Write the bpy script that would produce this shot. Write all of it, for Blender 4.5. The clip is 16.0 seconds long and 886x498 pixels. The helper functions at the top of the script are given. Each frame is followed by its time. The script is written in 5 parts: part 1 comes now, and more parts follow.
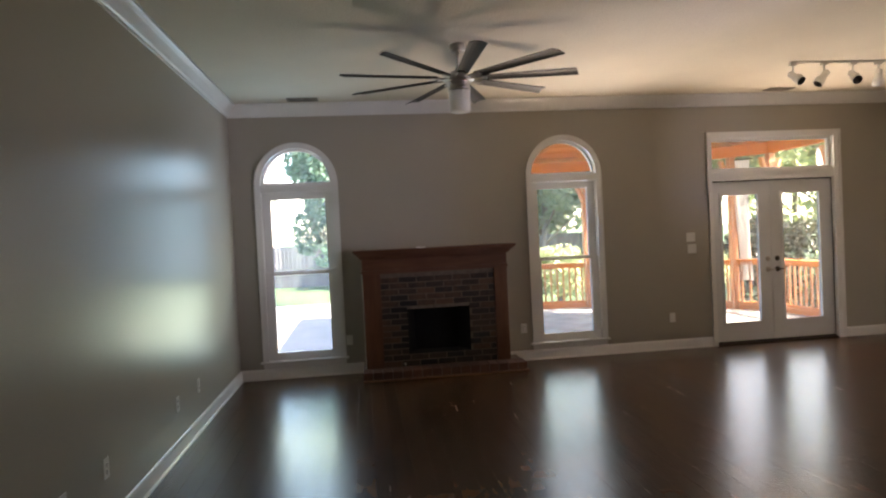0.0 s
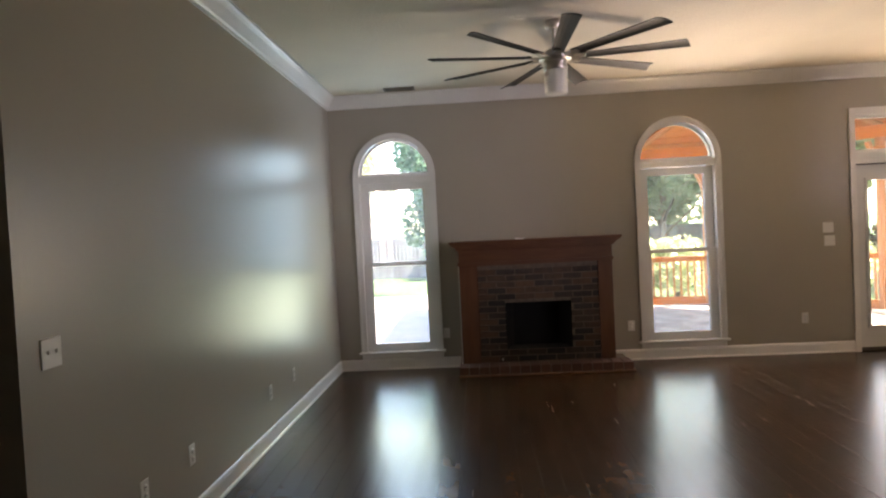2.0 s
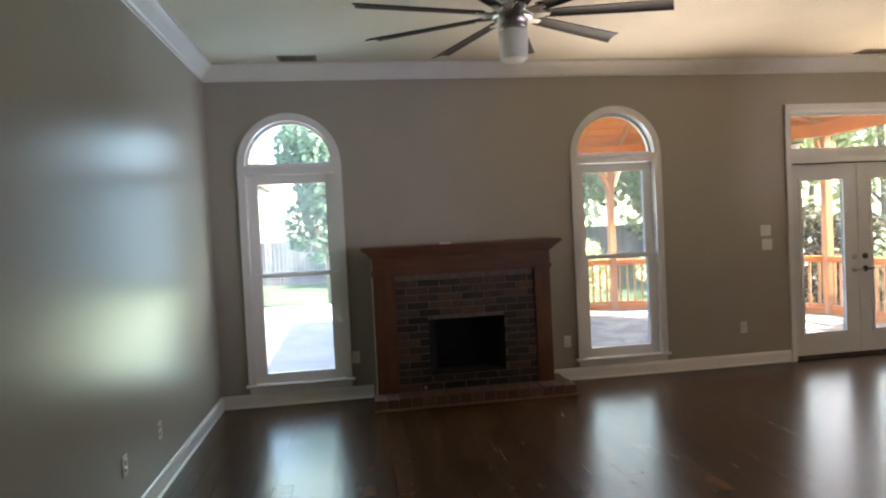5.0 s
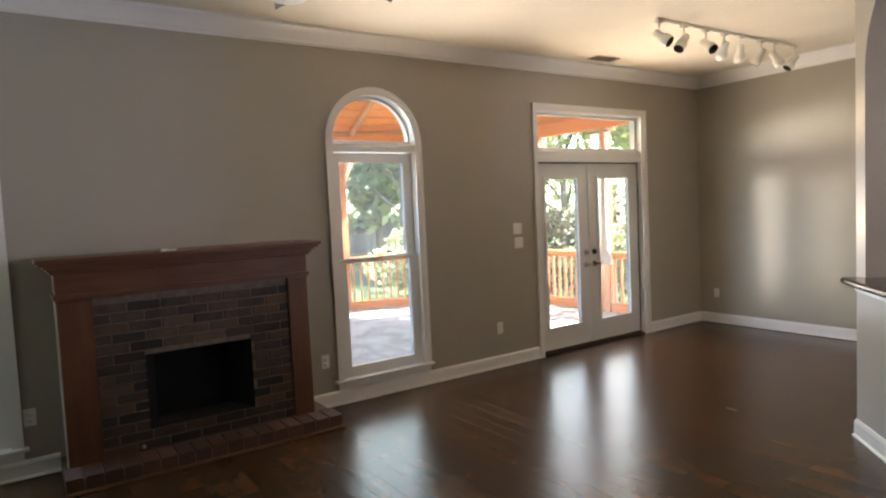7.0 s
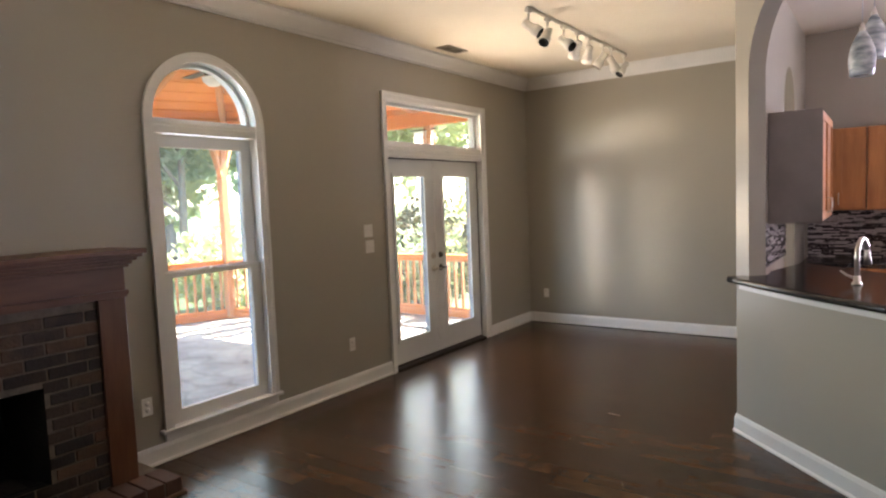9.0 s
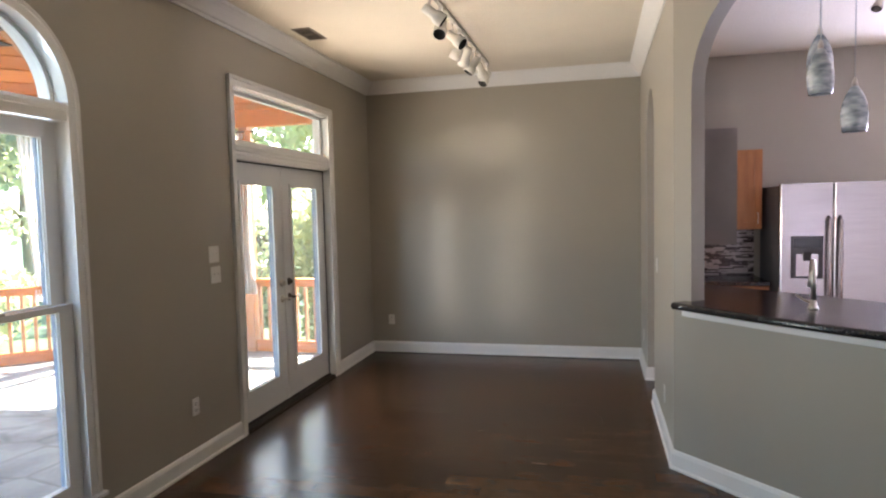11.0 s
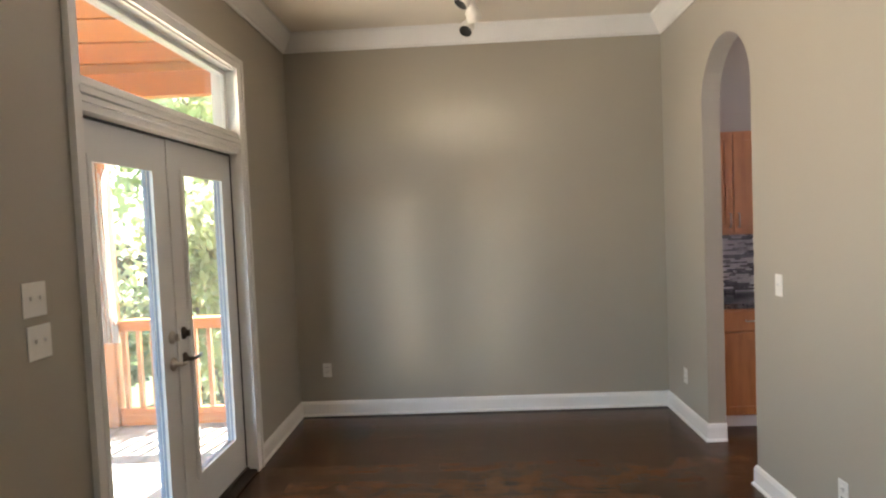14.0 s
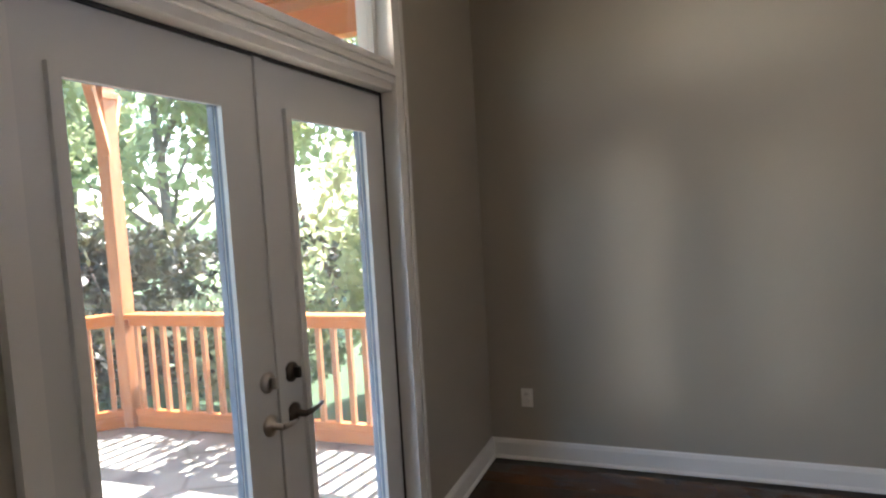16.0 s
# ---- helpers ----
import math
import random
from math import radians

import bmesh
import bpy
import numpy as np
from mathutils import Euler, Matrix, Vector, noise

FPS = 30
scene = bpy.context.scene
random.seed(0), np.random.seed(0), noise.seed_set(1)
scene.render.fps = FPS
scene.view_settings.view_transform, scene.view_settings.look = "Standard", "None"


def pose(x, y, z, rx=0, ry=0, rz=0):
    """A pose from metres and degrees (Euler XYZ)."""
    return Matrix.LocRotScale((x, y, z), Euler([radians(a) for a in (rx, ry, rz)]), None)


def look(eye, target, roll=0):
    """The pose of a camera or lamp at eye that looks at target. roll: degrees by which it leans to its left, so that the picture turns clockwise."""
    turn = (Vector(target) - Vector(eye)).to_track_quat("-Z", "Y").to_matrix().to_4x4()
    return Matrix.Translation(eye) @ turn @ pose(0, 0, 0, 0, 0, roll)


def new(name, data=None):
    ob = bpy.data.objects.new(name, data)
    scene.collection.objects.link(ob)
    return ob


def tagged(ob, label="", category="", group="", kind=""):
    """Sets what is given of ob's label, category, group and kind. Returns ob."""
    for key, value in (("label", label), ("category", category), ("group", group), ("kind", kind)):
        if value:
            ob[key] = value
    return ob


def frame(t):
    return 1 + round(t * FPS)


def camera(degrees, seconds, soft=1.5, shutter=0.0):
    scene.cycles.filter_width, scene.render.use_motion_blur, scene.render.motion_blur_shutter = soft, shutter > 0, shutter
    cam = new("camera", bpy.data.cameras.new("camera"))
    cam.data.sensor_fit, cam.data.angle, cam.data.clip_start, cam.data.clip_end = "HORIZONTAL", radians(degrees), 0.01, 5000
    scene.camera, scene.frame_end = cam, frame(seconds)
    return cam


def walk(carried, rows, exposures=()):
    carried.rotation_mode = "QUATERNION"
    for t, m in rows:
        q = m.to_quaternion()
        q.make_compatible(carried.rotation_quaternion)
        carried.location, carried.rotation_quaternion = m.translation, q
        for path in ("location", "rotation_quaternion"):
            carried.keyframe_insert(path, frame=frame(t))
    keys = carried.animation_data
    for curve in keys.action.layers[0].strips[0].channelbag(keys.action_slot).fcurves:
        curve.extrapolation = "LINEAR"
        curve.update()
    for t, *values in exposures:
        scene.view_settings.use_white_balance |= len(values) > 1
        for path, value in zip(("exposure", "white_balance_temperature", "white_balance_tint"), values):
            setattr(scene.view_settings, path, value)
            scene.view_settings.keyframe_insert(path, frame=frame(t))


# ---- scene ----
cam = camera(70.3, 16.0, soft=2.2)
PATH = [
    (0, (0.058, 0.582, 1.571), (0.309, 2.566, 1.526), -2.8),
    (0.5, (0.056, 0.581, 1.584), (0.341, 2.559, 1.529), -2.9),
    (1, (0.064, 0.618, 1.573), (0.419, 2.584, 1.5), -3.1),
    (1.5, (0.124, 0.712, 1.553), (0.321, 2.701, 1.506), -3.2),
    (2, (0.25, 0.817, 1.556), (0.139, 2.813, 1.502), -2.9),
    (2.5, (0.246, 0.929, 1.561), (0.106, 2.923, 1.483), -2.3),
    (3, (0.118, 1.127, 1.557), (0.156, 3.127, 1.509), -2.4),
    (3.5, (0.043, 1.247, 1.55), (0.055, 3.246, 1.47), -2.7),
    (3.7, (0.035, 1.324, 1.55), (0.069, 3.322, 1.469), -2.7),
    (5.8, (-0.182, 2.477, 1.603), (0.397, 4.391, 1.539), -3.3),
    (6, (-0.147, 2.596, 1.613), (0.535, 4.473, 1.504), -3.2),
    (6.5, (-0.127, 2.827, 1.625), (0.82, 4.586, 1.525), -2.5),
    (7, (-0.163, 3.096, 1.636), (0.963, 4.744, 1.507), -2.7),
    (7.5, (-0.128, 3.341, 1.625), (1.098, 4.919, 1.535), -2.7),
    (8, (-0.099, 3.616, 1.631), (1.301, 5.041, 1.521), -2.3),
    (8.5, (-0.183, 3.904, 1.625), (1.412, 5.104, 1.501), -1.9),
    (8.7, (-0.179, 3.985, 1.631), (1.434, 5.159, 1.493), -2.1),
    (10.8, (0.102, 5.305, 1.648), (1.997, 5.933, 1.524), -1.4),
    (11, (0.252, 5.407, 1.663), (2.191, 5.881, 1.538), -1.4),
    (11.5, (0.499, 5.684, 1.63), (2.496, 5.711, 1.525), -0.5),
    (12, (0.722, 6.014, 1.613), (2.696, 5.71, 1.506), -0.1),
    (12.5, (1.001, 6.162, 1.609), (2.988, 5.951, 1.525), -0.8),
    (13, (1.375, 6.31, 1.605), (3.354, 6.041, 1.511), -1.0),
    (13.5, (1.701, 6.452, 1.625), (3.681, 6.186, 1.542), -1.2),
    (14, (2.096, 6.554, 1.598), (4.093, 6.632, 1.506), -2.4),
    (14.5, (2.402, 6.608, 1.61), (4.383, 6.847, 1.48), -2.5),
    (15, (2.812, 6.731, 1.6), (4.786, 7.017, 1.456), -2.5),
    (15.5, (3.212, 6.80, 1.572), (5.15, 7.276, 1.448), -3.1),
    (16, (3.619, 6.844, 1.582), (5.479, 7.564, 1.439), -3.3),
]
walk(cam, [(t, look(eye, target, roll)) for t, eye, target, roll in PATH], [(0.0, 3.27, 7300, 16), (1.5, 3.31, 7300, 15), (2.0, 3.60, 7750, 18), (2.5, 3.80, 7900, 19), (3.5, 3.62, 7750, 17), (6.0, 3.48, 6850, 11), (6.5, 3.62, 6950, 12), (7.0, 3.74, 7000, 12), (8.5, 3.68, 7000, 13), (11.0, 3.54, 6450, 12), (12.5, 3.44, 6450, 10), (14.0, 3.74, 6750, 10), (14.5, 3.78, 6800, 11), (15.0, 3.64, 6550, 10), (15.5, 3.52, 6400, 10), (16.0, 3.05, 6150, 12)])

# ---- light ----
SUN_ELEV, SUN_AZ = 47.0, 100.0        # degrees; azimuth clockwise from +y
world = bpy.data.worlds.new("world")
scene.world = world
world.use_nodes = True
wn = world.node_tree
sky = wn.nodes.new("ShaderNodeTexSky")
sky.sky_type = 'NISHITA'
sky.sun_disc = False
sky.sun_elevation = radians(SUN_ELEV)
sky.sun_rotation = radians(SUN_AZ)
wn.nodes["Background"].inputs[1].default_value = 0.15
wn.links.new(sky.outputs[0], wn.nodes["Background"].inputs[0])
sun_data = bpy.data.lights.new("sun", 'SUN')
sun_data.energy, sun_data.angle, sun_data.color = 5.0, radians(0.5), (1.0, 0.94, 0.84)
sun = new("sun", sun_data)
_a, _e = radians(SUN_AZ), radians(SUN_ELEV)
SUN_TO = Vector((math.sin(_a) * math.cos(_e), math.cos(_a) * math.cos(_e), math.sin(_e)))
sun.matrix_world = look(SUN_TO * 60, (0, 0, 0))


def opening_light(name, x, y, z, w, h, rx, rz, watts, color, spread):
    """Daylight that enters through an opening: sky light falls towards the floor, light from the sunlit paving rises to the ceiling."""
    d = bpy.data.lights.new(name, 'AREA')
    d.shape, d.size, d.size_y, d.energy, d.color, d.spread = 'RECTANGLE', w, h, watts, color, radians(spread)
    o = new(name, d)
    o.matrix_world = pose(x, y, z, rx, 0, rz)
    return o


PAVING, SKYLIGHT, CEDAR_GLOW = (1.0, 0.82, 0.63), (0.62, 0.80, 1.0), (1.0, 0.81, 0.60)
# what the sky, the trees and the lawn send through each pane
LAWN_LIGHT, LEAF_LIGHT, DOOR_LIGHT = (0.44, 0.82, 0.86), (0.38, 0.70, 1.0), (0.70, 0.83, 1.0)
for x, y, z, w, h, watts, tone in ((-0.67, 8.015, 2.40, 0.60, 0.36, 0.34, (0.40, 0.68, 1.0)), (-0.67, 8.015, 1.67, 0.64, 0.88, 0.46, LEAF_LIGHT), (-0.67, 8.015, 0.76, 0.64, 0.90, 0.26, LAWN_LIGHT),
                                   (2.512, 8.015, 1.95, 0.66, 1.10, 1.2, SKYLIGHT), (2.512, 8.015, 0.76, 0.64, 0.90, 0.55, (0.60, 0.84, 0.98)),
                                   (4.84, 8.045, 1.08, 0.50, 1.60, 0.90, DOOR_LIGHT), (5.68, 8.045, 1.08, 0.50, 1.60, 0.90, DOOR_LIGHT), (5.28, 8.03, 2.41, 1.55, 0.32, 1.0, PAVING)):
    opening_light("pane_light", x, y, z, w, h, 90, 180, watts, tone, 160)
# the bright open sky past the west edge of the porch reaches the end wall through the doors
for x, z, w, h, turn, watts in ((4.80, 1.10, 0.24, 1.5, 58.2, 0.040), (5.70, 1.10, 0.24, 1.5, 63.3, 0.032), (5.25, 2.41, 0.75, 0.30, 57.0, 0.028)):
    opening_light("sky_light", x, 7.86, z, w, h, 90, 180 + turn, watts, (1.0, 0.93, 0.84), 15)
# light thrown up to the ceiling by the sunlit paving and cedar
for x, w, watts, tone in ((2.512, 0.62, 2.2, PAVING), (5.28, 1.4, 1.85, CEDAR_GLOW)):
    opening_light("paving_light", x, 7.93, 1.30, w * 0.8, 0.3, 90 + 40, 180, watts, tone, 120)
opening_light("lawn_light", -0.67, 7.80, 0.80, 0.62, 0.80, 90 + 38, 180, 0.60, (0.76, 0.95, 0.74), 150)
opening_light("bay_light", 8.10, 1.55, 1.4, 2.1, 1.6, 90, 90, 50, (0.68, 0.68, 1.0), 170)
opening_light("bay_side_light", 7.59, 0.575, 1.36, 0.46, 1.5, 90, 0, 5, (0.80, 0.82, 1.0), 170)

# ---- materials ----
def sh_add(nt, tc, sh):
    """Object coordinates moved by each piece's own offset."""
    ad = nt.nodes.new("ShaderNodeVectorMath")
    nt.links.new(tc.outputs["Object"], ad.inputs[0])
    nt.links.new(sh.outputs[0], ad.inputs[1])
    return ad.outputs[0]


def mat(name, color, rough=0.5, metal=0.0, spec=0.5, var=0.0, scale=4.0, bump=0.0, bscale=60.0, color2=None, stretch=(1, 1, 1), detail=4.0, rvar=0.0, per=None, coat=0.0, wave=0.0, wscale=1.3, blotch=0.0):
    """Principled surface with two scales of noise in colour, gloss and relief. per: 'object' or 'island' variation."""
    m = bpy.data.materials.new(name)
    m.use_nodes = True
    nt = m.node_tree
    b = nt.nodes["Principled BSDF"]
    b.inputs["Roughness"].default_value = rough
    b.inputs["Metallic"].default_value = metal
    b.inputs["Specular IOR Level"].default_value = spec
    b.inputs["Coat Weight"].default_value = coat
    b.inputs["Coat Roughness"].default_value = 0.15
    tc = nt.nodes.new("ShaderNodeTexCoord")
    mp = nt.nodes.new("ShaderNodeMapping")
    mp.inputs["Scale"].default_value = stretch
    nt.links.new(tc.outputs["Object"], mp.inputs["Vector"])
    if per == 'object':                            # each piece takes its own stretch of the grain
        sh = nt.nodes.new("ShaderNodeVectorMath")
        sh.operation = 'MULTIPLY'
        sh.inputs[1].default_value = (57.0, 31.0, 13.0)
        nt.links.new(nt.nodes.new("ShaderNodeObjectInfo").outputs["Random"], sh.inputs[0])
        nt.links.new(sh.outputs[0], mp.inputs["Location"])
    c2 = color2 if color2 else tuple(c * 0.6 for c in color)
    n1 = nt.nodes.new("ShaderNodeTexNoise")
    n1.inputs["Scale"].default_value, n1.inputs["Detail"].default_value = scale, detail
    nt.links.new(mp.outputs[0], n1.inputs["Vector"])
    src = n1.outputs["Fac"]
    if per:
        if per == 'object':
            r = nt.nodes.new("ShaderNodeObjectInfo").outputs["Random"]
        else:
            r = nt.nodes.new("ShaderNodeNewGeometry").outputs["Random Per Island"]
        ad = nt.nodes.new("ShaderNodeMath")
        ad.operation = 'ADD'
        nt.links.new(src, ad.inputs[0])
        nt.links.new(r, ad.inputs[1])
        hv = nt.nodes.new("ShaderNodeMath")
        hv.operation = 'MULTIPLY'
        hv.inputs[1].default_value = 0.5
        nt.links.new(ad.outputs[0], hv.inputs[0])
        src = hv.outputs[0]
    ramp = nt.nodes.new("ShaderNodeValToRGB")
    ramp.color_ramp.elements[0].position = 0.5 - 0.5 * max(0.15, 1 - var)
    ramp.color_ramp.elements[1].position = 0.5 + 0.5 * max(0.15, 1 - var)
    ramp.color_ramp.elements[0].color = (*c2, 1)
    ramp.color_ramp.elements[1].color = (*color, 1)
    nt.links.new(src, ramp.inputs[0])
    if blotch > 0:
        n4 = nt.nodes.new("ShaderNodeTexNoise")
        n4.inputs["Scale"].default_value, n4.inputs["Detail"].default_value = 5.0, 4.0
        nt.links.new(tc.outputs["Object"] if per != 'object' else sh_add(nt, tc, sh), n4.inputs["Vector"])
        m4 = nt.nodes.new("ShaderNodeMapRange")
        m4.inputs["From Min"].default_value, m4.inputs["From Max"].default_value = 0.32, 0.68
        m4.inputs["To Min"].default_value, m4.inputs["To Max"].default_value = 1.0 - blotch, 1.0 + blotch
        nt.links.new(n4.outputs["Fac"], m4.inputs["Value"])
        sc = nt.nodes.new("ShaderNodeVectorMath")
        sc.operation = 'SCALE'
        nt.links.new(ramp.outputs[0], sc.inputs[0])
        nt.links.new(m4.outputs[0], sc.inputs["Scale"])
        nt.links.new(sc.outputs[0], b.inputs["Base Color"])
    elif var > 0:
        nt.links.new(ramp.outputs[0], b.inputs["Base Color"])
    else:
        b.inputs["Base Color"].default_value = (*color, 1)
    n2 = nt.nodes.new("ShaderNodeTexNoise")
    n2.inputs["Scale"].default_value, n2.inputs["Detail"].default_value = bscale, 5.0
    nt.links.new(mp.outputs[0], n2.inputs["Vector"])
    if rvar > 0:
        mr = nt.nodes.new("ShaderNodeMapRange")
        mr.inputs["To Min"].default_value, mr.inputs["To Max"].default_value = max(0.02, rough - rvar), rough + rvar
        nt.links.new(n1.outputs["Fac"], mr.inputs["Value"])
        nt.links.new(mr.outputs[0], b.inputs["Roughness"])
    if wave > 0:                                   # broad unevenness of the surface
        n3, wv = nt.nodes.new("ShaderNodeTexNoise"), nt.nodes.new("ShaderNodeBump")
        n3.inputs["Scale"].default_value, n3.inputs["Detail"].default_value = wscale, 1.0
        nt.links.new(mp.outputs[0], n3.inputs["Vector"])
        wv.inputs["Strength"].default_value, wv.inputs["Distance"].default_value = wave, 0.01
        nt.links.new(n3.outputs["Fac"], wv.inputs["Height"])
        nt.links.new(wv.outputs[0], b.inputs["Normal"])
    if bump > 0:
        bp = nt.nodes.new("ShaderNodeBump")
        bp.inputs["Strength"].default_value, bp.inputs["Distance"].default_value = bump, 0.01
        nt.links.new(n2.outputs["Fac"], bp.inputs["Height"])
        if wave > 0:
            nt.links.new(wv.outputs[0], bp.inputs["Normal"])
        nt.links.new(bp.outputs[0], b.inputs["Normal"])
    return m


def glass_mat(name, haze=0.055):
    """Thin clear pane: straight-through light with Fresnel gloss and a translucent veil as painted haze."""
    m = bpy.data.materials.new(name)
    m.use_nodes = True
    nt = m.node_tree
    nt.nodes.remove(nt.nodes["Principled BSDF"])
    out = nt.nodes["Material Output"]
    tr, gl, mx, lw, pw, ml = (nt.nodes.new(k) for k in ("ShaderNodeBsdfTransparent", "ShaderNodeBsdfGlossy", "ShaderNodeMixShader", "ShaderNodeLayerWeight", "ShaderNodeMath", "ShaderNodeMath"))
    gl.inputs["Roughness"].default_value = 0.02
    pw.operation, ml.operation = 'POWER', 'MULTIPLY_ADD'
    pw.inputs[1].default_value, ml.inputs[1].default_value, ml.inputs[2].default_value = 5.0, 0.6, 0.03
    nt.links.new(lw.outputs["Facing"], pw.inputs[0])
    nt.links.new(pw.outputs[0], ml.inputs[0])
    nt.links.new(ml.outputs[0], mx.inputs[0])
    nt.links.new(tr.outputs[0], mx.inputs[1])
    nt.links.new(gl.outputs[0], mx.inputs[2])
    # a translucent veil painted into the pane imitates glare over the outside view
    veil, veil_mix, nz, mr = (nt.nodes.new(k) for k in ("ShaderNodeBsdfTranslucent", "ShaderNodeMixShader", "ShaderNodeTexNoise", "ShaderNodeMapRange"))
    veil.inputs[0].default_value = (0.9, 0.92, 0.95, 1)
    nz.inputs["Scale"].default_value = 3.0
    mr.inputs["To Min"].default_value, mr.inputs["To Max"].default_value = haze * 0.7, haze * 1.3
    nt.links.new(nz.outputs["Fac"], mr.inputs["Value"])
    nt.links.new(mr.outputs[0], veil_mix.inputs[0])
    nt.links.new(mx.outputs[0], veil_mix.inputs[1])
    nt.links.new(veil.outputs[0], veil_mix.inputs[2])
    nt.links.new(veil_mix.outputs[0], out.inputs[0])
    return m


M_WALL = mat("greige_paint", (0.39, 0.358, 0.300), 0.31, spec=0.40, var=0.4, scale=1.1, color2=(0.365, 0.335, 0.281), bump=0.05, bscale=90, wave=0.30, wscale=1.3)
M_CEIL = mat("ceiling_texture", (0.74, 0.68, 0.58), 0.9, spec=0.2, var=0.5, scale=2.0, color2=(0.69, 0.63, 0.54), bump=0.5, bscale=45)
M_TRIM = mat("white_trim_paint", (0.80, 0.79, 0.77), 0.3, var=0.5, scale=3, color2=(0.74, 0.73, 0.71), bump=0.05, bscale=30)
M_FLOOR = mat("dark_plank", (0.086, 0.041, 0.018), 0.25, spec=0.36, var=0.55, scale=2.2, color2=(0.048, 0.022, 0.010), stretch=(9, 0.9, 1), bump=0.08, bscale=6, rvar=0.05, per='object', blotch=0.26)
M_FLOOR2 = mat("dark_plank_far", (0.086, 0.041, 0.018), 0.25, spec=0.36, var=0.55, scale=2.2, color2=(0.048, 0.022, 0.010), stretch=(9, 0.9, 1), bump=0.08, bscale=6, rvar=0.05, per='island', blotch=0.26)
M_SUB = mat("plank_gap", (0.012, 0.007, 0.005), 0.7)
M_MANTEL = mat("stained_mantel_wood", (0.150, 0.064, 0.030), 0.42, var=0.6, scale=3, color2=(0.098, 0.034, 0.016), stretch=(1, 6, 6), bump=0.1, bscale=20)
M_MANTEL_V = mat("stained_mantel_upright", (0.150, 0.064, 0.030), 0.42, var=0.6, scale=3, color2=(0.098, 0.034, 0.016), stretch=(6, 6, 1), bump=0.1, bscale=20)
M_SHOE = mat("oak_shoe_strip", (0.22, 0.105, 0.05), 0.4, var=0.5, scale=5, stretch=(1, 8, 8))
M_BRICK = mat("dark_brick", (0.120, 0.068, 0.043), 0.85, var=0.7, scale=9, color2=(0.032, 0.025, 0.023), bump=0.6, bscale=70, per='object')
M_SOOTBRICK = mat("soot_stained_brick", (0.055, 0.036, 0.027), 0.9, var=0.7, scale=9, color2=(0.018, 0.015, 0.014), bump=0.6, bscale=70, per='object')
M_HBRICK = mat("hearth_brick", (0.12, 0.056, 0.037), 0.8, var=0.7, scale=14, color2=(0.085, 0.04, 0.028), bump=0.5, bscale=70, per='object')
M_MORTAR = mat("mortar", (0.20, 0.16, 0.125), 0.95, var=0.6, scale=20, bump=0.5, bscale=90)
M_SOOT = mat("sooty_firebox", (0.008, 0.008, 0.0085), 0.95, var=0.7, scale=7, color2=(0.004, 0.004, 0.0045), bump=0.6, bscale=40)
M_PLATE = mat("switch_plate", (0.82, 0.81, 0.78), 0.35, var=0.3, scale=9, color2=(0.78, 0.77, 0.74))
M_SLOT = mat("dark_slot", (0.03, 0.03, 0.03), 0.6)
M_NICKEL = mat("brushed_nickel", (0.62, 0.58, 0.53), 0.28, metal=1.0, var=0.4, scale=8, color2=(0.5, 0.47, 0.43))
M_BLADE = mat("fan_blade_dark", (0.045, 0.038, 0.033), 0.62, spec=0.3, var=0.5, scale=5, color2=(0.03, 0.025, 0.022), stretch=(1, 8, 8))
M_FROST = mat("frosted_glass", (0.86, 0.84, 0.78), 0.45, var=0.3, scale=6, color2=(0.8, 0.78, 0.72))
M_TRACK = mat("track_white_enamel", (0.78, 0.75, 0.69), 0.35, var=0.4, scale=8, color2=(0.7, 0.67, 0.62))
M_BLACK = mat("lamp_inside_black", (0.015, 0.014, 0.013), 0.5)
M_VENT = mat("vent_metal", (0.26, 0.22, 0.18), 0.5, var=0.4, scale=10)
M_HANDLE = mat("dark_bronze_hardware", (0.10, 0.085, 0.07), 0.32, metal=0.9, var=0.5, scale=20)
M_SATIN = mat("satin_hardware", (0.55, 0.51, 0.46), 0.3, metal=1.0)
M_THRESH = mat("bronze_threshold", (0.06, 0.045, 0.035), 0.45, metal=0.6, var=0.4, scale=10)
M_DOOR = mat("door_paint", (0.72, 0.72, 0.71), 0.34, var=0.4, scale=3, color2=(0.67, 0.67, 0.66), bump=0.04, bscale=25)
# blue-grey shade and sky reflection of the glass reveals, put into the colour
M_REVEAL = mat("shaded_reveal_grey", (0.27, 0.32, 0.40), 0.6, var=0.3, scale=12)
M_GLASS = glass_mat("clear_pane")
M_GRANITE = mat("black_granite", (0.020, 0.020, 0.023), 0.18, var=0.5, scale=55, color2=(0.006, 0.006, 0.008), detail=8)
M_MAPLE = mat("honey_maple", (0.48, 0.20, 0.065), 0.4, var=0.6, scale=3, color2=(0.34, 0.125, 0.04), stretch=(6, 6, 1), bump=0.06, bscale=18)
M_SEAT = mat("red_brown_seat_wood", (0.17, 0.070, 0.040), 0.5, var=0.6, scale=3, color2=(0.12, 0.045, 0.026), stretch=(6, 1, 6), bump=0.06, bscale=18)
M_CABSIDE = mat("cabinet_side_grey", (0.30, 0.26, 0.24), 0.45, var=0.4, scale=3)
M_STEEL = mat("stainless_steel", (0.43, 0.395, 0.395), 0.20, metal=1.0, var=0.4, scale=3, color2=(0.37, 0.335, 0.335), stretch=(1, 1, 18))
M_FRSIDE = mat("fridge_side", (0.09, 0.09, 0.10), 0.5, var=0.3)
M_MOSAIC = mat("mosaic_glass_tile", (0.55, 0.50, 0.50), 0.15, var=0.85, scale=30, color2=(0.035, 0.026, 0.03), per='island')
M_GROUT = mat("grout", (0.2, 0.19, 0.18), 0.9)
